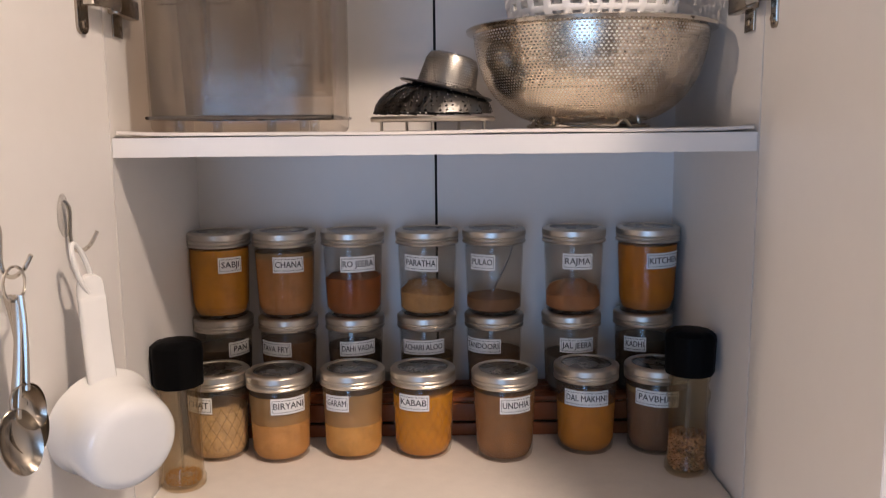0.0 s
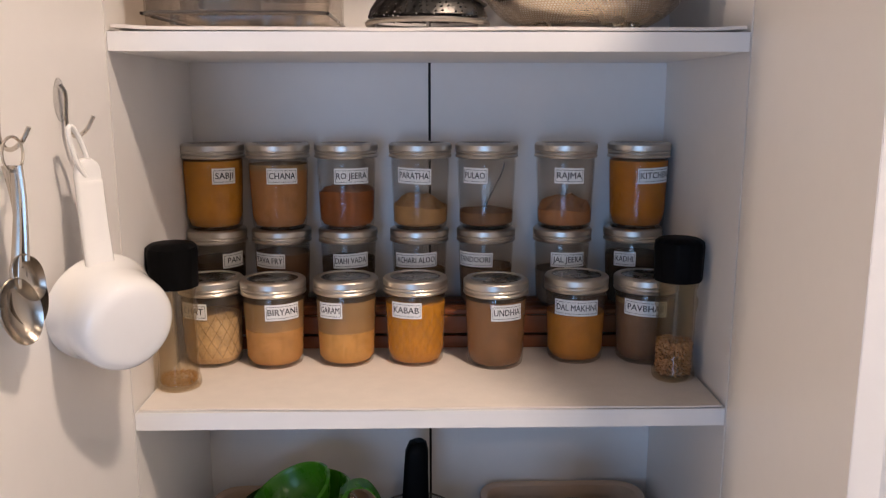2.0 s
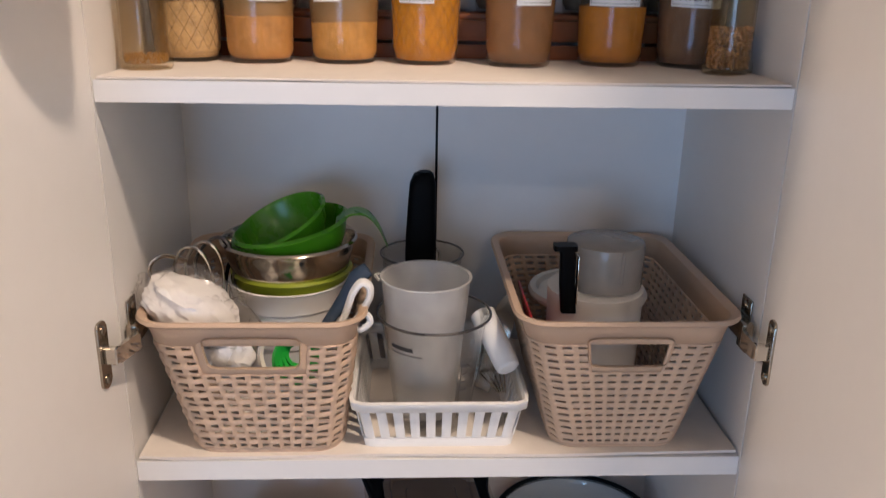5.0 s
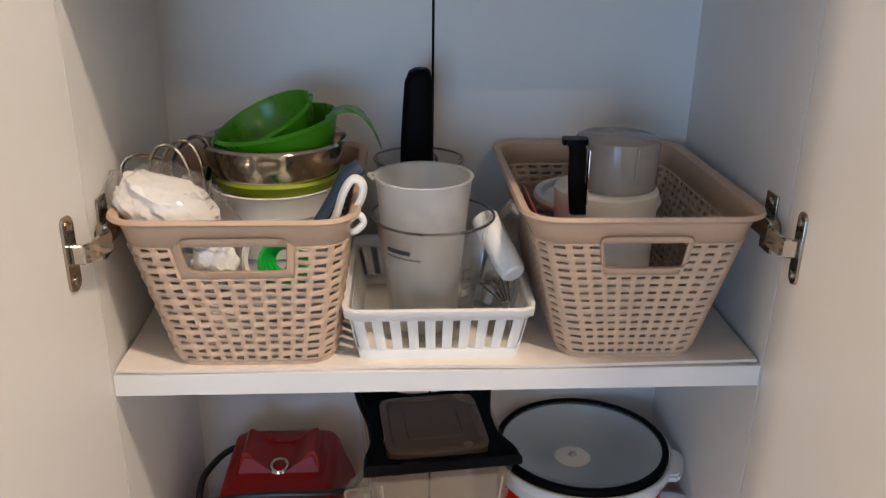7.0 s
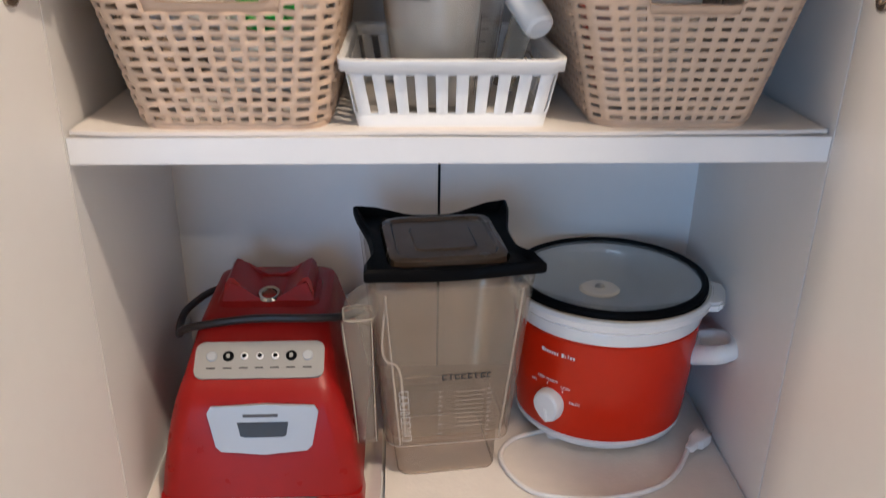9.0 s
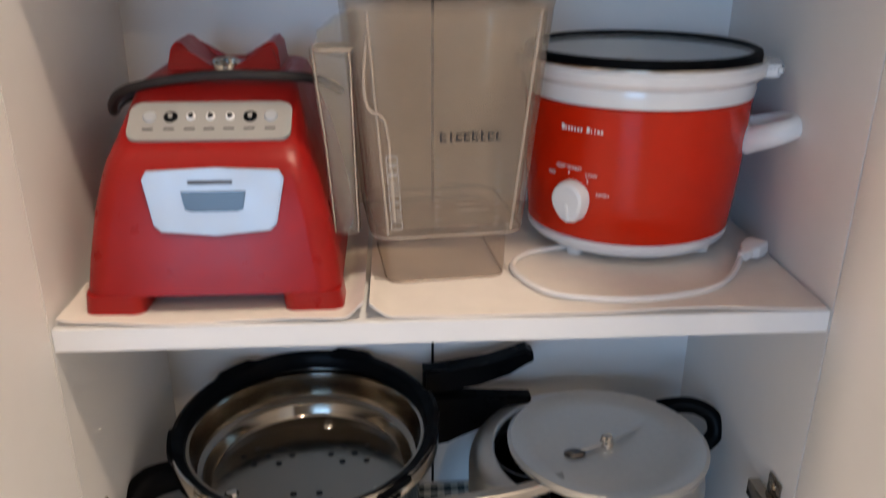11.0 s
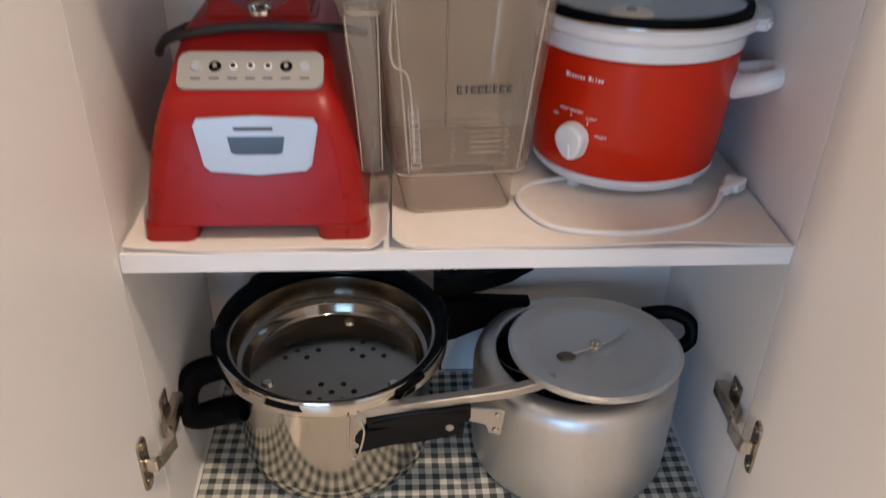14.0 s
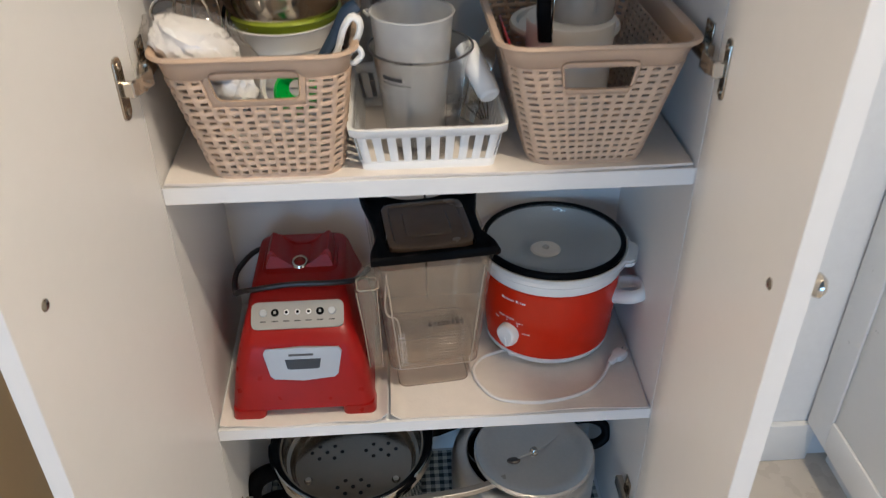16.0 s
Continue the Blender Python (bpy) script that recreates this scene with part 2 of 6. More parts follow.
def perforated(name, colour, rough, around, up, size, metal=1.0):
    """Sheet metal with rows of fine punched holes, laid out on the turned shape's own length and girth."""
    m = material(name, colour, rough, metal, 0.08, 80)
    t = m.node_tree
    uv = t.nodes.new("ShaderNodeUVMap")
    uv.uv_map = "uv"
    sep = t.nodes.new("ShaderNodeSeparateXYZ")
    t.links.new(uv.outputs[0], sep.inputs[0])

    def op(kind, a, b=None):
        n = t.nodes.new("ShaderNodeMath")
        n.operation = kind
        for k, x in enumerate((a, b)):
            if x is None:
                continue
            if isinstance(x, (int, float)):
                n.inputs[k].default_value = x
            else:
                t.links.new(x, n.inputs[k])
        return n.outputs[0]

    v = op("MULTIPLY", sep.outputs[1], up)
    odd = op("MULTIPLY", op("MODULO", op("FLOOR", v), 2.0), 0.5)
    u = op("ADD", op("MULTIPLY", sep.outputs[0], around), odd)
    du, dv = op("SUBTRACT", op("FRACT", u), 0.5), op("SUBTRACT", op("FRACT", v), 0.5)
    far = op("SQRT", op("ADD", op("MULTIPLY", du, du), op("MULTIPLY", dv, dv)))
    hole = op("LESS_THAN", far, size)
    mix, tr = t.nodes.new("ShaderNodeMixShader"), t.nodes.new("ShaderNodeBsdfTransparent")
    t.links.new(hole, mix.inputs[0])
    t.links.new(t.nodes["Principled BSDF"].outputs[0], mix.inputs[1])
    t.links.new(tr.outputs[0], mix.inputs[2])
    t.links.new(mix.outputs[0], t.nodes["Material Output"].inputs[0])
    return m


def glow(name, colour, strength):
    m = bpy.data.materials.new(name)
    m.use_nodes = True
    b = m.node_tree.nodes["Principled BSDF"]
    b.inputs["Emission Color"].default_value = (*colour, 1)
    b.inputs["Emission Strength"].default_value = strength
    return m


MELAMINE = material("white_melamine", (0.79, 0.77, 0.75), 0.4, vary=0.015, rough_vary=0.025, bump=0.00006, bump_scale=900)
MELAMINE_EDGE = material("white_edge_band", (0.8, 0.79, 0.78), 0.42, vary=0.012, rough_vary=0.015)
SEAM = material("dark_seam", (0.012, 0.011, 0.012), 0.8)
LINER = material("cream_liner", (0.78, 0.72, 0.66), 0.75, vary=0.05, bump=0.0002, bump_scale=250)
GLASS = clear("jar_glass", (0.958, 0.938, 0.912), 0.09, 0.05, (0.55, 0.42, 0.3), 0.42, 0.024)
GRINDER_GLASS = clear("grinder_glass", (0.94, 0.895, 0.81), 0.05, 0.04, (0.46, 0.32, 0.17), 0.8, 0.03)
SMOKE = clear("hazy_grey_plastic", (0.8, 0.745, 0.68), 0.12, 0.44, (0.52, 0.47, 0.41), 0.6, 0.03)
GLASS_DUSTY = clear("dusted_jar_glass", (0.9, 0.8, 0.62), 0.2, 0.56, (0.55, 0.32, 0.12), 0.3, 0.02)
TINTED = clear("smoky_clear_plastic", (0.91, 0.875, 0.835), 0.1, 0.06, (0.55, 0.49, 0.43), 0.45, 0.025)
AMBER = clear("amber_clear_plastic", (0.945, 0.895, 0.83), 0.07, 0.12, (0.7, 0.57, 0.45), 0.5)
GRIP_CLEAR = clear("clear_grip_plastic", (0.965, 0.945, 0.91), 0.06, 0.055, (0.78, 0.7, 0.61), 0.9)
AMBER_EDGE = clear("thick_amber_plastic", (0.82, 0.74, 0.65), 0.08, 0.4, (0.72, 0.62, 0.52), 0.6)
BAG_FILM = clear("bag_film", (0.96, 0.95, 0.94), 0.16, 0.05, (0.85, 0.82, 0.8), 0.5, 0.03)
FILM = clear("clear_film", (0.95, 0.945, 0.935), 0.05, 0.03, gloss=1.0)
FROST = clear("frosted_plastic", (0.93, 0.92, 0.9), 0.3, 0.36, (0.93, 0.91, 0.88))
STEEL = material("polished_steel", (0.6, 0.555, 0.49), 0.12, 1.0, 0.04, 40, rough_vary=0.04)
STEEL_DULL = material("brushed_steel", (0.5, 0.475, 0.44), 0.34, 1.0, 0.04, 120, rough_vary=0.04)
NICKEL = material("nickel_hinge", (0.4, 0.345, 0.28), 0.2, 1.0, 0.1, 90)
LID_DISC = material("jar_lid_disc", (0.33, 0.31, 0.28), 0.26, 1.0, 0.12, 60)
TIN = material("tinned_jar_band", (0.62, 0.57, 0.505), 0.38, 1.0, 0.07, 90)
ALUMINIUM = material("cast_aluminium", (0.69, 0.68, 0.66), 0.44, 1.0, 0.06, 160, bump=0.00008, bump_scale=700)
DARK_STEEL = material("dark_anodised_steel", (0.17, 0.16, 0.155), 0.3, 1.0, 0.12, 60)
BLACK = material("black_plastic", (0.004, 0.004, 0.0045), 0.33, vary=0.15, spec=0.05)
BLACK_MATT = material("black_rubber", (0.004, 0.004, 0.0045), 0.5, vary=0.15, spec=0.045)
# Steel colour darkened and roughened so the spoons' reflections come out dimmer.
SPOON_STEEL = material("dull_spoon_steel", (0.46, 0.41, 0.35), 0.24, 1.0, 0.1, 60, rough_vary=0.05)
CHARCOAL = material("charcoal_grip", (0.008, 0.0074, 0.0066), 0.42, vary=0.2, spec=0.14)
RED = material("red_blender_plastic", (0.3, 0.008, 0.006), 0.33, vary=0.08, spec=0.28, bump=0.00004, bump_scale=900)
RED_ENAMEL = material("red_enamel", (0.62, 0.019, 0.003), 0.14, vary=0.05, spec=0.32)
WHITE_PLASTIC = material("white_plastic", (0.82, 0.81, 0.79), 0.35, vary=0.02)
IVORY = material("ivory_plastic", (0.74, 0.69, 0.61), 0.4, vary=0.03)
BEIGE = material("beige_basket_plastic", (0.57, 0.405, 0.285), 0.45, vary=0.05, bump=0.00015, bump_scale=400)
GREEN = material("green_plastic", (0.055, 0.25, 0.008), 0.3, vary=0.06)
OLIVE = material("olive_plastic", (0.26, 0.31, 0.02), 0.35, vary=0.05)
BRIGHT_GREEN = material("bright_green_plastic", (0.01, 0.42, 0.05), 0.35)
NAVY = material("navy_plastic", (0.02, 0.04, 0.075), 0.5)
WOOD = material("orange_brown_wood", (0.25, 0.07, 0.018), 0.5, vary=0.25, grain=30, bump=0.0003, bump_scale=90)
PAPER = material("label_paper", (0.82, 0.81, 0.79), 0.6, vary=0.02)
INK = material("black_ink", (0.02, 0.02, 0.022), 0.6)
PENCIL = material("pencil_mark", (0.05, 0.05, 0.055), 0.8)
KEYPAD = material("grey_keypad", (0.34, 0.325, 0.3), 0.35, vary=0.03)
SILVER = material("silver_plate", (0.43, 0.45, 0.475), 0.36, 0.25, 0.02)
SCREEN = material("dark_display", (0.03, 0.03, 0.032), 0.15)
PRINT = material("white_print", (0.85, 0.82, 0.8), 0.5)
GREY_PRINT = material("grey_print", (0.07, 0.065, 0.065), 0.5)
GLAZE = material("white_glaze", (0.82, 0.82, 0.81), 0.12, vary=0.02, coat=0.5)
POWDER = material("white_powder", (0.84, 0.82, 0.8), 0.9, vary=0.06, grain=120, bump=0.002, bump_scale=120)
# Colour of the unseen walls and ceiling, darkened to cut bounce light.
DIM_PAINT = material("wall_paint", (0.3, 0.275, 0.245), 0.8, vary=0.03, bump=0.0003, bump_scale=200)
WHITE_PAINT = material("white_wall_paint", (0.8, 0.8, 0.8), 0.7, vary=0.03, bump=0.0003, bump_scale=200)
TAN_PAINT = material("tan_wall_paint", (0.42, 0.3, 0.16), 0.8, vary=0.04, bump=0.0003, bump_scale=200)
TILE = material("cream_floor_tile", (0.55, 0.5, 0.44), 0.3, vary=0.06, grain=20)
GROUT = material("tile_grout", (0.3, 0.27, 0.24), 0.9)
CABINET_PAINT = material("white_cabinet_paint", (0.8, 0.8, 0.79), 0.35, vary=0.02)
DIFFUSER = glow("lamp_diffuser", (1.0, 0.85, 0.7), 6.0)
CORD = material("white_cord", (0.78, 0.74, 0.7), 0.5)
BROWN_CORD = material("black_cord", (0.02, 0.015, 0.014), 0.4)
COLANDER_MESH = perforated("punched_steel_bowl", (0.72, 0.63, 0.52), 0.24, 170, 330, 0.3)
STRAINER_MESH = perforated("punched_steel_cup", (0.4, 0.38, 0.35), 0.35, 70, 400, 0.27)
PETAL_MESH = perforated("punched_dark_steel", (0.13, 0.125, 0.12), 0.35, 90, 160, 0.2)


def spice(name, colour):
    return material(name, colour, 0.95, vary=0.3, grain=260, bump=0.0006, bump_scale=500, rough_vary=0.03, spec=0.2, big=55)


def gingham():
    m = material("gingham_cloth", (0.6, 0.6, 0.55), 0.85, vary=0.05, bump=0.0002, bump_scale=900)
    t = m.node_tree
    tc, sep = t.nodes.new("ShaderNodeTexCoord"), t.nodes.new("ShaderNodeSeparateXYZ")
    wob = t.nodes.new("ShaderNodeTexNoise")
    wob.inputs["Scale"].default_value = 7
    t.links.new(tc.outputs["Object"], wob.inputs["Vector"])
    mixv = t.nodes.new("ShaderNodeVectorMath")
    mixv.operation = "MULTIPLY_ADD"
    mixv.inputs[1].default_value = (0.006, 0.006, 0)
    t.links.new(wob.outputs[1], mixv.inputs[0])
    t.links.new(tc.outputs["Object"], mixv.inputs[2])
    t.links.new(mixv.outputs[0], sep.inputs[0])
    tot = None
    for k in (0, 1):
        a = t.nodes.new("ShaderNodeMath")
        a.operation = "MULTIPLY"
        a.inputs[1].default_value = 1 / 0.0163
        t.links.new(sep.outputs[k], a.inputs[0])
        f = t.nodes.new("ShaderNodeMath")
        f.operation = "FRACT"
        t.links.new(a.outputs[0], f.inputs[0])
        g = t.nodes.new("ShaderNodeMath")
        g.operation = "LESS_THAN"
        g.inputs[1].default_value = 0.5
        t.links.new(f.outputs[0], g.inputs[0])
        if tot is None:
            tot = g.outputs[0]
        else:
            s = t.nodes.new("ShaderNodeMath")
            s.operation = "ADD"
            t.links.new(tot, s.inputs[0])
            t.links.new(g.outputs[0], s.inputs[1])
            tot = s.outputs[0]
    half = t.nodes.new("ShaderNodeMath")
    half.operation = "MULTIPLY"
    half.inputs[1].default_value = 0.5
    t.links.new(tot, half.inputs[0])
    cr = t.nodes.new("ShaderNodeValToRGB")
    cr.color_ramp.interpolation = "CONSTANT"
    els = cr.color_ramp.elements
    els[0].position, els[0].color = 0.0, (0.66, 0.64, 0.56, 1)
    els[1].position, els[1].color = 0.25, (0.3, 0.31, 0.28, 1)
    e = els.new(0.75)
    e.color = (0.05, 0.06, 0.058, 1)
    t.links.new(half.outputs[0], cr.inputs[0])
    t.links.new(cr.outputs[0], t.nodes["Principled BSDF"].inputs["Base Color"])
    return m


GINGHAM = gingham()

# ---- the room ----
ROOM_X0, ROOM_X1, ROOM_Y0, ROOM_Y1 = -1.9, 2.6, -3.9, 0.32


def structure(name, bm, mat, label, category):
    return tagged(finish(name, bm, mat), label, category, kind="structure")


structure("ceiling", box(ROOM_X0, ROOM_X1, ROOM_Y0, ROOM_Y1, CEILING, CEILING + 0.1), DIM_PAINT, "plain painted ceiling, darkened to cut bounce light", "ceiling")
structure("wall_back", box(ROOM_X0 - 0.1, ROOM_X1 + 0.1, ROOM_Y1, ROOM_Y1 + 0.1, 0, CEILING), WHITE_PAINT, "white painted wall behind the tall cabinet", "wall")
WX0, WX1 = -1.75, -0.15
bm = box(ROOM_X0 - 0.1, WX0, ROOM_Y0 - 0.1, ROOM_Y0, 0, CEILING)
bm = box(WX1, ROOM_X1 + 0.1, ROOM_Y0 - 0.1, ROOM_Y0, 0, CEILING, bm=bm)
bm = box(WX0, WX1, ROOM_Y0 - 0.1, ROOM_Y0, 0, 0.05, bm=bm)
bm = box(WX0, WX1, ROOM_Y0 - 0.1, ROOM_Y0, 2.05, CEILING, bm=bm)
structure("wall_front", bm, DIM_PAINT, "painted wall across the kitchen, darkened to cut bounce light", "wall")
structure("wall_left", box(ROOM_X0 - 0.1, ROOM_X0, ROOM_Y0, ROOM_Y1, 0, CEILING), DIM_PAINT, "painted side wall, darkened to cut bounce light", "wall")
structure("wall_right", box(ROOM_X1, ROOM_X1 + 0.1, ROOM_Y0, ROOM_Y1, 0, CEILING), DIM_PAINT, "painted side wall, darkened to cut bounce light", "wall")
win = thing("window_1", "white framed glass patio door letting in daylight", "window", kind="structure")
bm = None
for x0, x1, z0, z1 in ((WX0, WX0 + 0.06, 0.05, 2.05), (WX1 - 0.06, WX1, 0.05, 2.05), (WX0 + 0.06, WX1 - 0.06, 0.05, 0.11), (WX0 + 0.06, WX1 - 0.06, 1.99, 2.05), (-0.98, -0.92, 0.11, 1.99)):
    bm = box(x0, x1, ROOM_Y0 - 0.07, ROOM_Y0 - 0.02, z0, z1, 0.004, bm=bm)
part("window_frame", bm, CABINET_PAINT, win)
structure("wall_partition", box(-0.72, -0.62, -0.02, ROOM_Y1, 0, CEILING), TAN_PAINT, "tan painted return wall beside the cabinet", "wall")
structure("ground", box(-8, 8, -8, 8, -0.12, -0.02), GROUT, "cement bed under the kitchen floor", "ground")
floor = structure("floor", box(ROOM_X0, ROOM_X1, ROOM_Y0, ROOM_Y1, -0.02, -0.004), GROUT, "grouted kitchen floor of cream square tiles", "floor")

for lx, ly, watts in LAMPS:
    can = thing("ceiling_lamp", "round white recessed ceiling lamp, lit", "lamp", (lx, ly, CEILING), group="ceiling lamps")
    part("trim_ring", lathe([(0.075, -0.001), (0.1, -0.001), (0.1, -0.008), (0.08, -0.012), (0.075, -0.001)], 32), WHITE_PLASTIC, can)
    part("diffuser", lathe([(0, -0.004), (0.074, -0.004), (0.074, -0.002), (0, -0.002)], 32), DIFFUSER, can)

# ---- the tall cabinet ----
HALF, FLARE, DEPTH, TOP, DECK = 0.2935, 0.005, 0.278, 1.9, 0.122
SHELVES = [(1.567, 1.5845), (1.2015, 1.2195), (0.839, 0.8595), (0.4685, 0.4865)]
cabinet = thing("tall_cabinet", "white melamine tall kitchen cabinet with both doors open", "cabinet")


def side_panel(sign):
    pts = [(sign * HALF, -0.001), (sign * (HALF + FLARE), DEPTH), (sign * (HALF + FLARE + 0.016), DEPTH), (sign * (HALF + 0.016), -0.001)]
    return loft([[Vector((x, y, 0.0)) for x, y in pts], [Vector((x, y, TOP)) for x, y in pts]])


part("side_panel", side_panel(-1), MELAMINE, cabinet)
part("side_panel", side_panel(1), MELAMINE, cabinet)
part("back_panel", box(-HALF - 0.02, -0.0016, DEPTH, DEPTH + 0.006, 0.05, TOP), MELAMINE, cabinet)
part("back_panel", box(0.0016, HALF + 0.02, DEPTH, DEPTH + 0.006, 0.05, TOP), MELAMINE, cabinet)
part("seam_strip", box(-0.01, 0.01, DEPTH + 0.0062, DEPTH + 0.009, 0.05, TOP), SEAM, cabinet, "dark seam between the two back panels")
# Unseen top panel, its height picked to shade the top shelf's back wall.
part("top_panel", box(-HALF - 0.016, HALF + 0.016, 0, DEPTH, TOP, TOP + 0.018), MELAMINE, cabinet)
for z0, z1 in SHELVES:
    part("shelf", loft([[Vector((x, y, z)) for x, y in ((-HALF + 0.0005, 0.0), (HALF - 0.0005, 0.0), (HALF + FLARE - 0.0005, DEPTH - 0.001), (-HALF - FLARE + 0.0005, DEPTH - 0.001))] for z in (z0, z1)]), MELAMINE_EDGE, cabinet)
part("bottom_panel", loft([[Vector((x, y, z)) for x, y in ((-HALF + 0.0005, 0.0), (HALF - 0.0005, 0.0), (HALF + FLARE - 0.0005, DEPTH - 0.001), (-HALF - FLARE + 0.0005, DEPTH - 0.001))] for z in (DECK - 0.018, DECK)]), MELAMINE_EDGE, cabinet)
part("plinth", box(-HALF + 0.001, HALF - 0.001, 0.003, 0.019, 0.006, DECK - 0.0195, 0.0015), MELAMINE, cabinet)


def cabinet_door(hinge, edge, name_label):
    """A flat door between its hinge side and its free edge on plan; the inner face is the given line."""
    a, b = Vector((*hinge, 0)), Vector((*edge, 0))
    d = (b - a).normalized()
    out = Vector((d.y, -d.x, 0)) * (1 if hinge[0] < 0 else -1)
    if out.x * hinge[0] < 0:
        out = -out
    rings = [[a + Vector((0, 0, z)), b + Vector((0, 0, z)), b + out * 0.019 + Vector((0, 0, z)), a + out * 0.019 + Vector((0, 0, z))] for z in (0.07, TOP + 0.015)]
    bm = loft(rings)
    bmesh.ops.bevel(bm, geom=bm.edges[:], offset=0.0006, segments=2, affect="EDGES")
    door = part("door", bm, MELAMINE, cabinet, name_label)
    return door, a, d, out


DOOR_L = cabinet_door((-0.2939, -0.002), (-0.3275, -0.302), "open white door with hooks on its inner face")
DOOR_R = cabinet_door((0.2939, -0.002), (0.255, -0.302), "open white door, plain inner face")
for (door, a, d, out), run in ((DOOR_L, 0.252), (DOOR_R, 0.268)):
    c = a + d * run + Vector((0, 0, 0.9))
    m = Matrix.Translation(c) @ (-out).to_track_quat("Z", "Y").to_matrix().to_4x4()
    part("screw_head", lathe([(0, 0.0022), (0.0035, 0.002), (0.0055, 0.0006), (0.0055, -0.001)], 16, m=m), NICKEL, door)
    part("knob", lathe([(0.005, -0.018), (0.0042, -0.029), (0.0095, -0.034), (0.0108, -0.039), (0.0075, -0.043), (0, -0.044)], 24, m=m), STEEL, door, "round polished metal knob")
for (door, a, d, out), word, run, z in ((DOOR_L, "PI", 0.03, 0.197), (DOOR_R, "PO", 0.012, 0.122)):
    bm = text_mesh(word, 0.013)
    x_axis = d if out.x > 0 else -d
    m = Matrix.Translation(a + d * run - out * 0.0006 + Vector((0, 0, z))) @ Matrix(((x_axis.x, out.x, 0, 0), (x_axis.y, out.y, 0, 0), (0, 0, 1, 0), (0, 0, 0, 1))) @ pose(0, 0, 0, 0, 62 if word == "PI" else 30, 0)
    part("pencil_mark", moved(bm, m), PENCIL, door)


def hinge(sign, z):
    """A concealed hinge: mounting plate on the cabinet's side, arm, and cup plate on the door."""
    door, a, d, out = DOOR_L if sign < 0 else DOOR_R
    body = part("hinge", box(sign * (HALF - 0.0135), sign * (HALF - 0.0022), 0.004, 0.055, z - 0.009, z + 0.009, 0.002) if sign > 0 else box(-(HALF - 0.0022), -(HALF - 0.0135), 0.004, 0.055, z - 0.009, z + 0.009, 0.002), NICKEL, cabinet, "nickel concealed hinge, open")
    x0, x1 = sorted((sign * (HALF - 0.0002), sign * (HALF - 0.0022)))
    part("mounting_plate", box(x0, x1, 0.018, 0.04, z - 0.027, z + 0.027, 0.0006), NICKEL, body)
    for dz in (-0.019, 0.019):
        m = Matrix.Translation((sign * (HALF - 0.0022), 0.029, z + dz)) @ pose(0, 0, 0, 0, -90 * sign, 0)
        part("screw", lathe([(0.0045, 0), (0.0045, 0.001), (0.003, 0.0022), (0, 0.0014)], 14, m=m), NICKEL, body)
    c = a + d * 0.035
    inward = -out
    pts = [Vector((sign * (HALF - 0.009), 0.014, z)), Vector((sign * (HALF - 0.018), -0.006, z)), Vector((c.x, c.y, z)) + inward * 0.014, Vector((c.x, c.y, z)) + inward * 0.002]
    rings = []
    for k, p in enumerate(pts):
        n = Vector((0.55 * sign, 0.6, 0)).normalized() if k < 2 else d
        w = 0.0035
        rings.append([p + n * w + Vector((0, 0, 0.008)), p - n * w + Vector((0, 0, 0.008)), p - n * w - Vector((0, 0, 0.008)), p + n * w - Vector((0, 0, 0.008))])
    bm = loft(rings)
    bmesh.ops.bevel(bm, geom=bm.edges[:], offset=0.0012, segments=1, affect="EDGES")
    part("arm", bm, STEEL, body)
    m = Matrix((( d.x, inward.x, 0, c.x), (d.y, inward.y, 0, c.y), (0, 0, 1, z), (0, 0, 0, 1)))
    ring = [(p.x, p.y) for p in rrect(0.0085, 0.031, 0.006)]
    bm = loft([[Vector((x, 0.0, zz)) for x, zz in ring], [Vector((x, 0.0024, zz)) for x, zz in ring]])
    bmesh.ops.bevel(bm, geom=[e for e in bm.edges if e.verts[0].co.y > 0.001 and e.verts[1].co.y > 0.001], offset=0.0008, segments=1, affect="EDGES")
    part("cup_plate", moved(bm, m), NICKEL, body)
    for dz in (-0.023, 0.023):
        bm = lathe([(0.0042, 0), (0.0042, 0.001), (0.0028, 0.002), (0, 0.0012)], 14, m=pose(0, 0.0024, dz, -90, 0, 0))
        part("screw", moved(bm, m), NICKEL, body)


for z in (1.703, 0.99, 0.279):
    hinge(-1, z)
    hinge(1, z)


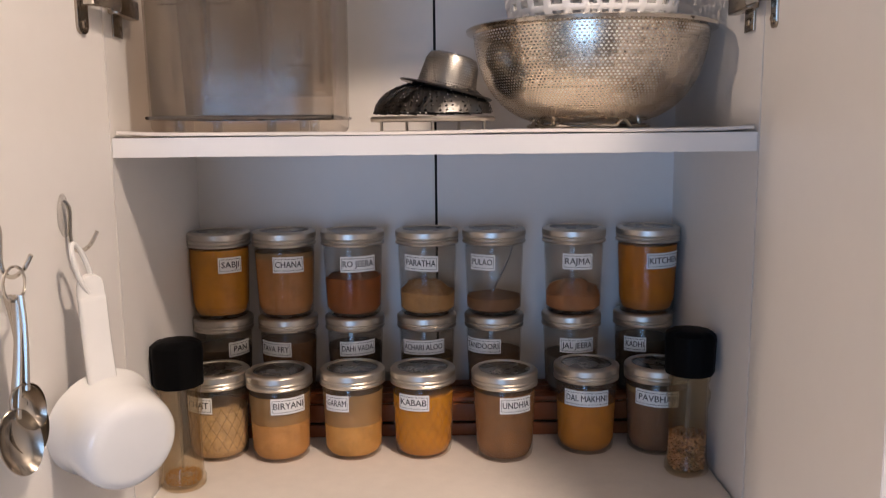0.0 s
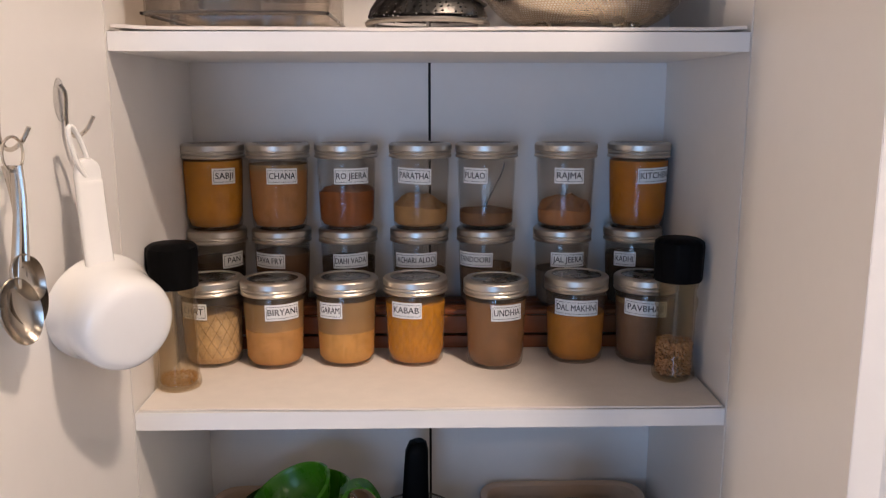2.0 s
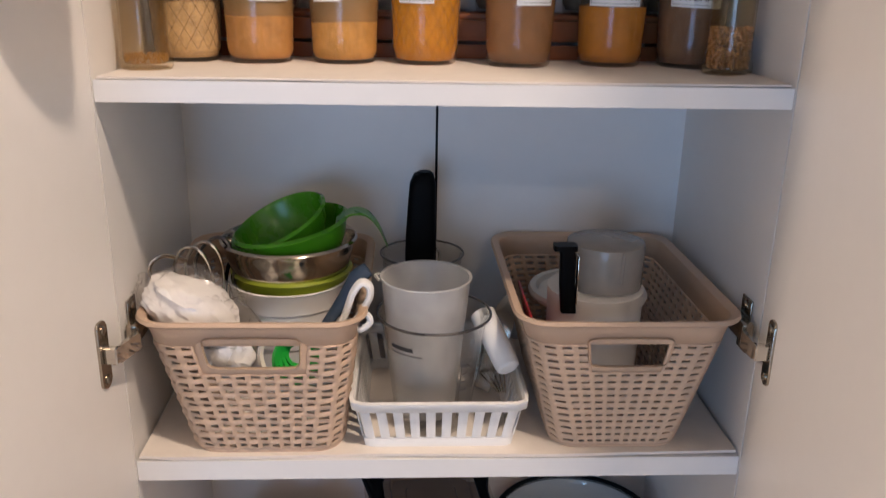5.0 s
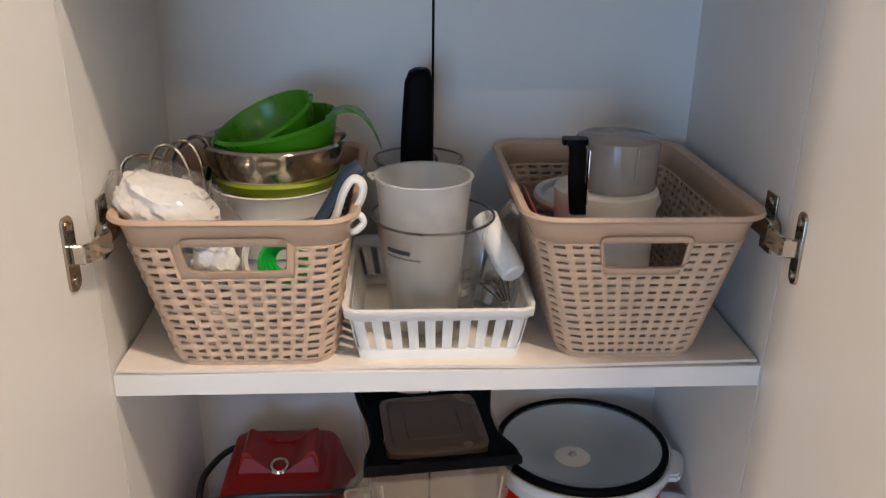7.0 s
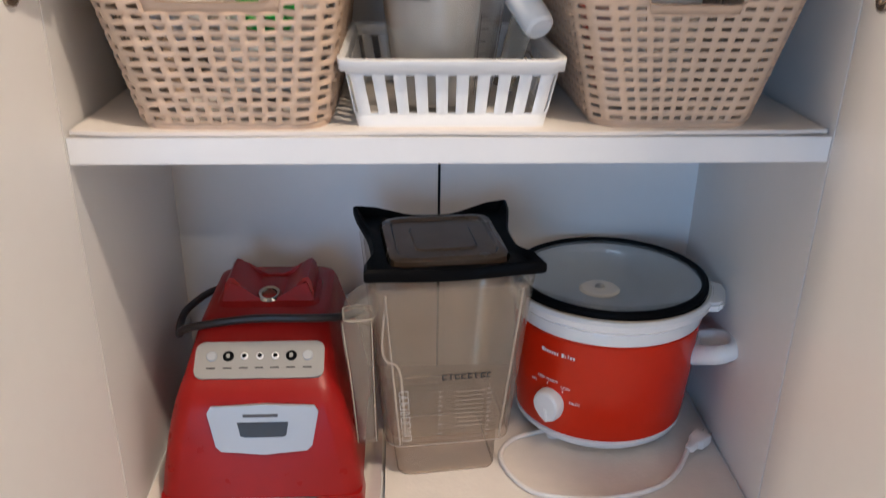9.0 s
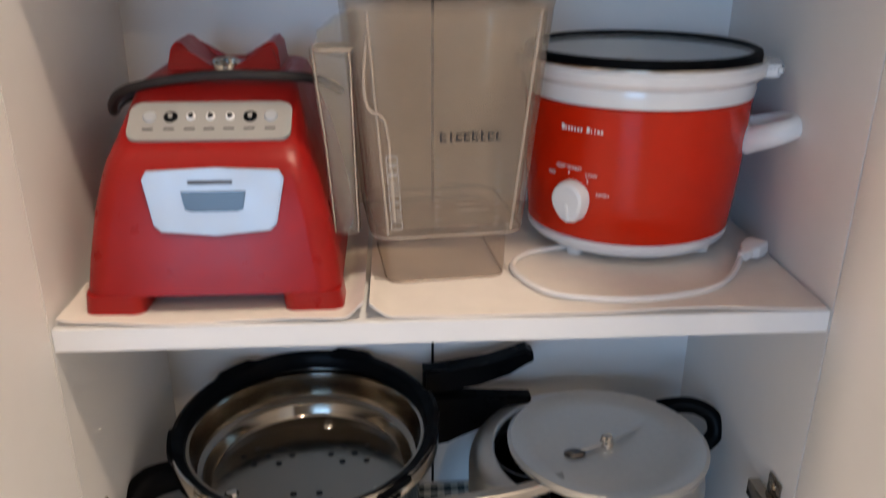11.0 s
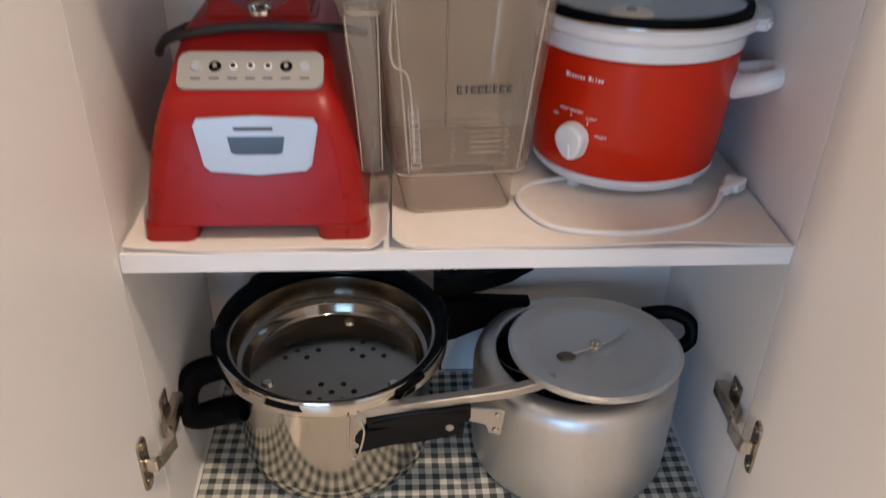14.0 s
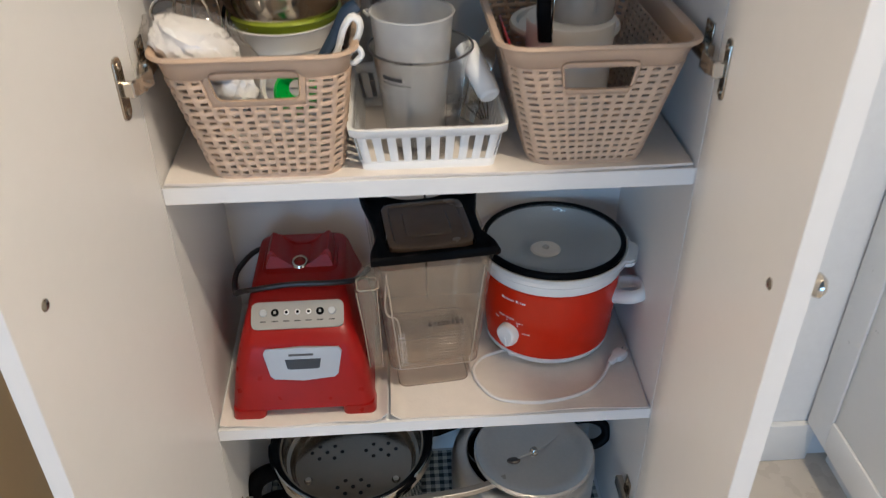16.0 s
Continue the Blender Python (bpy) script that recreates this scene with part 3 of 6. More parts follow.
# ---- shelf liners ----
def liner(name, z, x0, x1, y0, y1, lift, label, category, mat, seed, t=0.0016, wave=0.0012, fold=None):
    """A loose sheet lying on a shelf, with edges that curl up a little."""
    rnd = random.Random(seed)
    ph = [rnd.uniform(0, 6.28) for _ in range(6)]
    nx, ny = 60, 26
    rows = []
    for lay in (0, 1):
        for j in range(ny + 1):
            row = []
            for i in range(nx + 1):
                u, v = i / nx, j / ny
                x, y = x0 + (x1 - x0) * u, y0 + (y1 - y0) * v
                e = max(0.0, 1 - v / 0.12) * 0.6 + max(0.0, 1 - u / 0.05) + max(0.0, 1 - (1 - u) / 0.05)
                h = lift * min(e, 1.3) * (0.55 + 0.45 * math.sin(7 * u + ph[0])) + wave * max(0.0, math.sin(9 * u + ph[1]) * math.sin(5 * v + ph[2])) * min(1.0, e * 2)
                if fold is not None:
                    h += 0.011 * max(0.0, 1 - abs(x - fold) / 0.016) ** 1.4 * max(0.0, 1 - v / 0.55)
                row.append(Vector((x, y + 0.0015 * math.sin(11 * u + ph[3]), z + 0.0004 + max(h, 0) + lay * t)))
            rows.append(row)
    bm = bmesh.new()
    vs = [[bm.verts.new(p) for p in r] for r in rows]
    top, bot = vs[ny + 1 :], vs[: ny + 1]
    for j in range(ny):
        for i in range(nx):
            bm.faces.new((top[j][i], top[j][i + 1], top[j + 1][i + 1], top[j + 1][i]))
            bm.faces.new((bot[j][i], bot[j + 1][i], bot[j + 1][i + 1], bot[j][i + 1]))
    for i in range(nx):
        bm.faces.new((bot[0][i], bot[0][i + 1], top[0][i + 1], top[0][i]))
        bm.faces.new((bot[ny][i + 1], bot[ny][i], top[ny][i], top[ny][i + 1]))
    for j in range(ny):
        bm.faces.new((bot[j + 1][0], bot[j][0], top[j][0], top[j + 1][0]))
        bm.faces.new((bot[j][nx], bot[j + 1][nx], top[j + 1][nx], top[j][nx]))
    return tagged(finish(name, bm, mat), label, category)


E_ = HALF - 0.003
L1 = liner("shelf_liner", SHELVES[0][1], -E_, E_, 0.0025, 0.27, 0.0018, "cream shelf liner curling up at its edges", "shelf liner", LINER, 1, 0.003)
L2 = liner("shelf_liner", SHELVES[1][1], -E_, E_, 0.0025, 0.27, 0.0006, "cream shelf liner under the spice jars", "shelf liner", LINER, 2)
L3 = liner("shelf_liner", SHELVES[2][1], -E_, E_, 0.0025, 0.27, 0.0014, "cream shelf liner under the baskets, edges curled", "shelf liner", LINER, 3, 0.003)
L4 = liner("shelf_liner", SHELVES[3][1], -E_, -0.066, 0.0025, 0.27, 0.0035, "cream liner sheet under the blender base", "shelf liner", LINER, 4, fold=-0.066)
L5 = liner("shelf_liner", SHELVES[3][1], -0.062, E_, 0.0025, 0.27, 0.003, "cream liner sheet under the slow cooker", "shelf liner", LINER, 5, fold=-0.062)
liner("gingham_cloth", DECK, -E_ + 0.001, E_ - 0.001, -0.002, 0.27, 0.0006, "dark green and white gingham cloth lining the cabinet floor", "cloth", GINGHAM, 6)
Z1, Z2, Z3, Z4, Z5 = (SHELVES[0][1] + 0.0035, SHELVES[1][1] + 0.002, SHELVES[2][1] + 0.002, SHELVES[3][1] + 0.002, DECK + 0.002)

# ---- top shelf ----
tub = thing("storage_container", "tall smoky clear plastic container with moulded marks", "container", (-0.1825, 0.106, Z1))
rings = [rrect(0.083, 0.085, 0.02, 0.0), rrect(0.086, 0.088, 0.02, 0.004), rrect(0.0865, 0.0885, 0.02, 0.012), rrect(0.0865, 0.092, 0.022, 0.015), rrect(0.0875, 0.094, 0.022, 0.2)]
part("shell", loft(rings, True, False), TINTED, tub)
part("shell_lining", loft([rrect(0.0845, 0.09, 0.02, 0.0165), rrect(0.0855, 0.092, 0.02, 0.2)], True, False), TINTED, tub)
part("base_rim", tube([p for p in rrect(0.0865, 0.092, 0.022, 0.0145)], 0.0018, 6, 2, True), DARK_STEEL, tub, "dark line of the moulded base rim")
for k, (x, z0, z1) in enumerate(((-0.035, 0.06, 0.13), (0.02, 0.03, 0.16), (0.045, 0.075, 0.1), (0.065, 0.05, 0.19), (-0.06, 0.03, 0.19))):
    part("moulded_rib", box(x - 0.003, x + 0.003, -0.05 + 0.02 * k, -0.046 + 0.02 * k, z0, z1, 0.001), TINTED, tub)
for x0, x1, z in ((-0.045, -0.03, 0.06), (-0.03, 0.03, 0.032), (0.03, 0.05, 0.053), (0.045, 0.07, 0.06), (-0.07, 0.0, 0.115)):
    part("moulded_mark", box(x0, x1, -0.0895, -0.088, z, z + 0.0016, 0.0005), TINTED, tub)
for x in (-0.055, -0.02, 0.03, 0.06, 0.07):
    part("base_foot", box(x - 0.004, x + 0.004, -0.087, -0.083, 0.001, 0.013, 0.001), FILM, tub)
for k, x in enumerate((-0.03, 0.045)):
    part("inner_tray", loft([rrect(0.03, 0.055, 0.01, 0.018 + 0.02 * k, cx=x), rrect(0.034, 0.06, 0.012, 0.15 + 0.03 * k, cx=x)], True, False), TINTED, tub)

steamer = thing("steamer_basket", "dark folding steel steamer basket standing upside down", "steamer", (-0.003, 0.108, Z1))
part("ring_rim", lathe([(0.059, 0.0095), (0.064, 0.0095), (0.065, 0.012), (0.063, 0.0145), (0.058, 0.0135), (0.059, 0.0095)], 56), STEEL_DULL, steamer)
petal = None
for k in range(18):
    a = 2 * math.pi * k / 18
    bm = bmesh.new()
    uvl = bm.loops.layers.uv.new("uv")
    cols = []
    for j in range(7):
        f = j / 6
        ang = radians(8 + 74 * f)
        r, z = 0.0615 * math.cos(ang) ** 0.85, 0.0125 + 0.037 * math.sin(ang)
        w = 0.24 * (1 - 0.15 * f)
        cols.append([bm.verts.new(((r + 0.0012 * s) * math.cos(w * s + 0.5 * f), (r + 0.0012 * s) * math.sin(w * s + 0.5 * f), z + 0.001 * s)) for s in (-1, -0.3, 0.4, 1)])
    for j in range(6):
        for i in range(3):
            f = bm.faces.new((cols[j][i], cols[j][i + 1], cols[j + 1][i + 1], cols[j + 1][i]))
            for lp, (uu, vv) in zip(f.loops, ((i, j), (i + 1, j), (i + 1, j + 1), (i, j + 1))):
                lp[uvl].uv = (uu / 3 * 0.05, vv * 0.011)
    if petal is None:
        petal = part("petal", bm, PETAL_MESH, steamer)
    else:
        bm.free()
        p = new("petal", petal.data)
        p.parent = steamer
        p.matrix_basis = pose(0, 0, 0, 0, 0, 20 * k)
part("hub", lathe([(0.026, 0.0455), (0.02, 0.05), (0, 0.051)], 32), DARK_STEEL, steamer)
for a in (-90, -155, -25, 60, 120):
    x, y = 0.057 * math.cos(radians(a)), 0.057 * math.sin(radians(a))
    part("leg", tube([(x, y, 0.0002), (x, y, 0.012)], 0.0016, 8, 2), STEEL_DULL, steamer)

hat = thing("small_strainer", "small punched steel strainer cup tilted on the steamer", "strainer")
hat.matrix_world = pose(0.011, 0.108, Z1 + 0.0415, 0, 14, 0)
part("brim", lathe([(0.028, 0.0), (0.036, 0.0005), (0.0475, -0.001), (0.049, 0.0005), (0.0475, 0.0015), (0.036, 0.002), (0.028, 0.002)], 48), DARK_STEEL, hat)
part("cup", lathe([(0.0315, 0.001), (0.0295, 0.012), (0.0275, 0.028), (0.024, 0.0345), (0.018, 0.0365), (0, 0.0365)], 48, uv=True), STRAINER_MESH, hat)

colander = thing("colander", "large stainless steel punched colander on a wire foot", "colander", (0.1645, 0.142, Z1))
prof = [(0.0, 0.007), (0.05, 0.0075), (0.068, 0.011), (0.088, 0.022), (0.104, 0.039), (0.115, 0.06), (0.1215, 0.084), (0.1235, 0.1)]
prof = [(p.x, p.y) for p in smooth_path([(r, z, 0) for r, z in prof], 4)]
part("bowl", lathe(prof, 72, uv=True), COLANDER_MESH, colander)
part("rim", lathe([(0.1225, 0.0995), (0.1305, 0.101), (0.1315, 0.104), (0.129, 0.1055), (0.1225, 0.103), (0.1225, 0.0995)], 72), STEEL, colander)
pts = []
for k in range(48):
    a = 2 * math.pi * k / 48
    pts.append((0.064 * math.cos(a), 0.064 * math.sin(a), 0.0035 + (0.0075 if k % 12 in (3,) else 0.0)))
part("wire_foot", tube(pts, 0.0021, 8, 2, True), STEEL, colander)
for a in (45, 135, 225, 315):
    c, s = math.cos(radians(a)), math.sin(radians(a))
    part("foot_post", tube([(0.064 * c, 0.064 * s, 0.0015), (0.06 * c, 0.06 * s, 0.0135)], 0.002, 6, 2), STEEL, colander)

nest = thing("plastic_colander", "white plastic colander with square holes, nested in the steel one", "colander", (0.1645, 0.142, Z1 + 0.026))
wall = Wall((0.095, 0.095), (0.066, 0.066), 0.152, 0.065)
ob = part("sieve_wall", holed(wall, 34, [0.1 + 0.083 * k for k in range(11)], (0.6, 0.55)), WHITE_PLASTIC, nest)
thicken(ob, 0.0022)
ob = part("solid_base", loft([[wall.at(i / 96, v) for i in range(96)] for v in (0.0, 0.1)], True, False), WHITE_PLASTIC, nest)
thicken(ob, 0.0022)
part("rim", tube([wall.at(i / 64, 0.94) for i in range(64)], 0.003, 8, 1, True), WHITE_PLASTIC, nest)

# ---- spice shelf ----
riser = thing("jar_riser", "orange-brown slatted wooden riser behind the front jars", "riser", (-0.005, 0.0, Z2))
RISE = 0.0465
for k in range(3):
    y = 0.203 + 0.0245 * k
    part("top_slat", box(-0.258, 0.258, y, y + 0.021, RISE - 0.006, RISE, 0.001), WOOD, riser)
for z0, z1 in ((0.0005, 0.0155), (0.019, 0.0405)):
    part("front_slat", box(-0.258, 0.258, 0.197, 0.2025, z0, z1, 0.001), WOOD, riser)
for x in (-0.25, -0.08, 0.08, 0.25):
    part("bearer", box(x - 0.006, x + 0.006, 0.203, 0.272, 0.0, RISE - 0.0062, 0.001), WOOD, riser)

JAR_H = 0.1
BODY = [(0.0, 0.0015), (0.022, 0.0012), (0.0275, 0.0), (0.0305, 0.0025), (0.0315, 0.008), (0.0318, 0.02), (0.0338, 0.068), (0.034, 0.077), (0.0325, 0.0835), (0.0318, 0.0865), (0.0318, 0.095)]
INNER = [(0.0305, 0.095), (0.0305, 0.086), (0.0325, 0.076), (0.0323, 0.066), (0.0303, 0.02), (0.0298, 0.009), (0.0275, 0.0045), (0.0, 0.004)]


def body_radius(z):
    for (r0, z0), (r1, z1) in zip(BODY[3:], BODY[4:]):
        if z0 <= z <= z1:
            return r0 + (r1 - r0) * (z - z0) / (z1 - z0)
    return 0.034


def knurled_band():
    """The screw band: a rolled lower edge, threads, a fine knurl and an inward lip."""
    seg, rows = 96, [(0.0345, 0.0815, 0), (0.0362, 0.0822, 0), (0.0367, 0.0838, 0), (0.0356, 0.0852, 0), (0.035, 0.086, 0), (0.0364, 0.0876, 0), (0.0362, 0.0886, 0), (0.0352, 0.0896, 0), (0.0359, 0.0906, 1), (0.0359, 0.0962, 1), (0.0352, 0.0975, 0), (0.034, 0.0984, 0), (0.0285, 0.0986, 0), (0.0283, 0.0978, 0)]
    return loft([[Vector(((r + 0.0006 * (i % 2) * kn) * math.cos(2 * math.pi * i / seg), (r + 0.0006 * (i % 2) * kn) * math.sin(2 * math.pi * i / seg), z)) for i in range(seg)] for r, z, kn in rows], False, False)


def fill(level, seed, mound):
    """Powder in a jar, with an uneven top."""
    rnd = random.Random(seed)
    ax, ay, ph = rnd.uniform(-1, 1), rnd.uniform(-1, 1), rnd.uniform(0, 6)
    seg, rings = 40, []
    zs = [0.0042] + [0.0042 + (level - 0.0042) * k / 6 for k in range(1, 7)]
    for k, z in enumerate(zs):
        r = body_radius(max(z, 0.003)) - 0.0006
        if k == 0:
            r -= 0.003
        ring = []
        for i in range(seg):
            a = 2 * math.pi * i / seg
            dz = 0.0
            if k == 6:
                dz = 0.1 * mound * (ax * math.cos(a) + ay * math.sin(a)) + 0.06 * mound * math.sin(3 * a + ph)
            ring.append(Vector((r * math.cos(a), r * math.sin(a), z + dz)))
        rings.append(ring)
    r = rings[-1][0].xy.length
    for f, h in ((0.85, 0.25), (0.6, 0.65), (0.3, 0.95)):
        ring = []
        for i in range(seg):
            a = 2 * math.pi * i / seg
            x, y = f * r * math.cos(a), f * r * math.sin(a)
            n = noise.noise(Vector((x * 90 + seed, y * 90, seed * 1.7)))
            ring.append(Vector((x, y, level + mound * (h * 0.75 + 0.55 * n) + 0.1 * mound * (ax * math.cos(a) + ay * math.sin(a)) * f)))
        rings.append(ring)
    return loft(rings)


GLASS_BM = lathe(BODY + INNER, 48)
jar_glass = bpy.data.meshes.new("glass")
GLASS_BM.to_mesh(jar_glass)
GLASS_BM.free()
jar_glass.polygons.foreach_set("use_smooth", [True] * len(jar_glass.polygons))
jar_glass.materials.append(GLASS)
band_ob = finish("band", knurled_band(), TIN)
disc_ob = finish("lid_disc", lathe([(0, 0.0968), (0.024, 0.0968), (0.0262, 0.0978), (0.0282, 0.0974), (0.0284, 0.0966), (0, 0.096)], 48), LID_DISC)
band_mesh, disc_mesh = band_ob.data, disc_ob.data
bpy.data.objects.remove(band_ob)
bpy.data.objects.remove(disc_ob)


def quilted():
    """Raised lattice lines on a quilted jar's side."""
    bm = bmesh.new()
    for k in range(18):
        for turn in (1, -1):
            a0 = 2 * math.pi * k / 18
            pts = []
            for j in range(7):
                f = j / 6
                z = 0.012 + 0.05 * f
                a = a0 + turn * f * 2 * math.pi / 7
                r = body_radius(z) + 0.0002
                pts.append((r * math.cos(a), r * math.sin(a), z))
            bm = tube(pts, 0.0005, 5, 1, bm=bm)
    return bm


def jar(x, y, z, word, width, turn, level, mound, colour, seed, group, label, dusty=False, quilt=False, label_z=0.066, size=1.0):
    ob = thing("spice_jar", label, "jar", (x, y, z), group=group)
    ob.scale = (size, size, size)
    g = new("glass", jar_glass)
    g.parent = ob
    for nm, me in (("band", band_mesh), ("lid_disc", disc_mesh)):
        o = new(nm, me)
        o.parent = ob
        o.matrix_basis = pose(0, 0, 0, 0, 0, seed * 37)
    if level:
        part("spice_fill", fill(level, seed, mound), spice("spice", colour), ob)
    if dusty:
        seg = 48
        bm = loft([[Vector((r * math.cos(2 * math.pi * i / seg), r * math.sin(2 * math.pi * i / seg), zz)) for i in range(seg)] for r, zz in ((body_radius(level) - 0.0007, level), (0.033, 0.066), (0.0333, 0.0745))], False, False)
        part("dust_film", bm, GLASS_DUSTY, ob, "brown dust clinging inside the glass")
    if quilt:
        tagged(part("quilting", quilted(), GLASS, ob), kind="stuff")
    h, r = 0.0178, body_radius(label_z) + 0.0005
    n, half = 14, width / 2 / r
    mid = radians(-90 + turn)
    tip = random.Random(seed).uniform(-0.04, 0.04)
    bm = loft([[Vector((rr * math.cos(mid - half + 2 * half * i / n), rr * math.sin(mid - half + 2 * half * i / n), label_z + s * h / 2 + tip * width * (i / n - 0.5))) for rr, s in ((r, -1), (r, 1), (r - 0.0003, 1), (r - 0.0003, -1))] for i in range(n + 1)])
    tag = part("label", bm, PAPER, ob, "white printed name label")

    def wrap(bm, lift):
        for v in bm.verts:
            a = mid + v.co.x / r
            v.co = Vector(((r + lift) * math.cos(a), (r + lift) * math.sin(a), label_z + v.co.z + tip * v.co.x))
        return bm

    bm = text_mesh(word, 0.0072, width - 0.006)
    bmesh.ops.triangulate(bm, faces=bm.faces)
    part("lettering", wrap(bm, 0.00025), INK, tag)
    hw, hh = width / 2 - 0.0016, 0.0062
    bm = bmesh.new()
    for sx0, sx1, sz0, sz1 in ((-hw, hw, hh, hh + 0.00045), (-hw, hw, -hh - 0.00045, -hh), (-hw, -hw + 0.00045, -hh, hh), (hw - 0.00045, hw, -hh, hh)):
        k = 10 if sx1 - sx0 > 0.002 else 1
        lo = [bm.verts.new((sx0 + (sx1 - sx0) * i / k, 0, sz0)) for i in range(k + 1)]
        hi = [bm.verts.new((sx0 + (sx1 - sx0) * i / k, 0, sz1)) for i in range(k + 1)]
        for i in range(k):
            bm.faces.new((lo[i], lo[i + 1], hi[i + 1], hi[i]))
    part("border_line", wrap(bm, 0.0002), GREY_PRINT, tag)
    return ob


ROW_A = [
    (-0.265, "SABJI", 0.028, 35, 0.079, 0.002, (0.54, 0.235, 0.02), "jar full of golden-brown masala"),
    (-0.1855, "CHANA", 0.036, 17, 0.068, 0.004, (0.44, 0.2, 0.065), "jar of light brown masala, nearly full"),
    (-0.1025, "RO JEERA", 0.042, 16, 0.043, 0.014, (0.27, 0.075, 0.012), "jar half full of reddish brown powder"),
    (-0.012, "PARATHA", 0.041, -13, 0.026, 0.017, (0.44, 0.235, 0.085), "jar one third full of tan powder"),
    (0.0695, "PULAO", 0.031, -28, 0.019, 0.005, (0.2, 0.095, 0.04), "jar with little dark powder and a spoon"),
    (0.167, "RAJMA", 0.035, -1, 0.021, 0.021, (0.4, 0.165, 0.06), "jar with a mound of reddish tan powder"),
    (0.2575, "KITCHEN", 0.044, 22, 0.078, 0.002, (0.5, 0.165, 0.006), "jar full of orange-brown masala"),
]
ROW_B = [
    (-0.264, "PAN", 0.03, 48, 0.06, 0.004, (0.05, 0.03, 0.016), "lower stacked jar of dark whole spice"),
    (-0.184, "TAVA FRY", 0.043, -22, 0.068, 0.003, (0.15, 0.075, 0.035), "lower stacked jar of brown powder"),
    (-0.102, "DAHI VADA", 0.045, 10, 0.06, 0.003, (0.055, 0.035, 0.022), "lower stacked jar of dark brown powder"),
    (-0.0135, "ACHARI ALOO", 0.056, -9, 0.045, 0.004, (0.16, 0.11, 0.06), "lower stacked jar of greyish brown powder"),
    (0.0695, "TANDOORI", 0.05, -32, 0.05, 0.004, (0.17, 0.1, 0.06), "lower stacked jar of pale brown powder"),
    (0.165, "JAL JEERA", 0.044, 5, 0.045, 0.004, (0.14, 0.11, 0.08), "lower stacked jar of grey-brown powder"),
    (0.254, "KADHI", 0.028, -30, 0.065, 0.003, (0.06, 0.035, 0.018), "lower stacked jar of dark powder"),
]
ROW_C = [
    (-0.2535, 0.168, "CHAT", 0.034, -24, 0.055, 0.005, (0.62, 0.42, 0.2), "quilted jar of pale tan masala"),
    (-0.181, 0.1615, "BIRYANI", 0.04, 27, 0.043, 0.012, (0.55, 0.27, 0.08), "dusty jar half full of light brown masala"),
    (-0.0985, 0.167, "GARAM", 0.03, -27, 0.038, 0.01, (0.6, 0.31, 0.08), "dusty jar with some light brown masala"),
    (-0.018, 0.167, "KABAB", 0.036, -18, 0.07, 0.004, (0.6, 0.245, 0.005), "quilted jar full of orange-yellow masala"),
    (0.0745, 0.1545, "UNDHIA", 0.037, 18, 0.076, 0.003, (0.26, 0.125, 0.05), "jar full of dull brown masala"),
    (0.1705, 0.1735, "DAL MAKHNI", 0.052, -9, 0.056, 0.003, (0.53, 0.2, 0.02), "jar two thirds full of orange masala"),
    (0.2515, 0.169, "PAVBHAJI", 0.05, -14, 0.068, 0.004, (0.2, 0.105, 0.055), "jar of dark brown masala"),
]
RISER_TOP = Z2 + RISE
for k, (x, word, w, turn, lv, md, col, lab) in enumerate(ROW_B):
    jar(x, 0.2375, RISER_TOP, word, w, turn, lv, md, col, 20 + k, "jars of the lower back row", lab, label_z=0.062)
for k, (x, word, w, turn, lv, md, col, lab) in enumerate(ROW_A):
    ob = jar(x, 0.2375, RISER_TOP + JAR_H - 0.0012, word, w, turn, lv, md, col, 40 + k, "jars stacked on top", lab, dusty=word in ("CHANA",), label_z=0.0625, size=1.055)
    if word == "PULAO":
        part("spoon", tube([(-0.006, 0.0, 0.012), (0.002, 0.002, 0.03), (0.018, 0.004, 0.062), (0.021, 0.004, 0.074)], [0.002, 0.0012, 0.001, 0.001], 6, 3), DARK_STEEL, ob, "thin spoon leaning in the jar")
for k, (x, y, word, w, turn, lv, md, col, lab) in enumerate(ROW_C):
    jar(x, y - 0.011, Z2, word, w, turn, lv, md, col, 60 + k, "jars of the front row", lab, dusty=word in ("BIRYANI", "GARAM", "PAVBHAJI"), quilt=word in ("CHAT", "KABAB"), label_z=0.066, size=1.025)


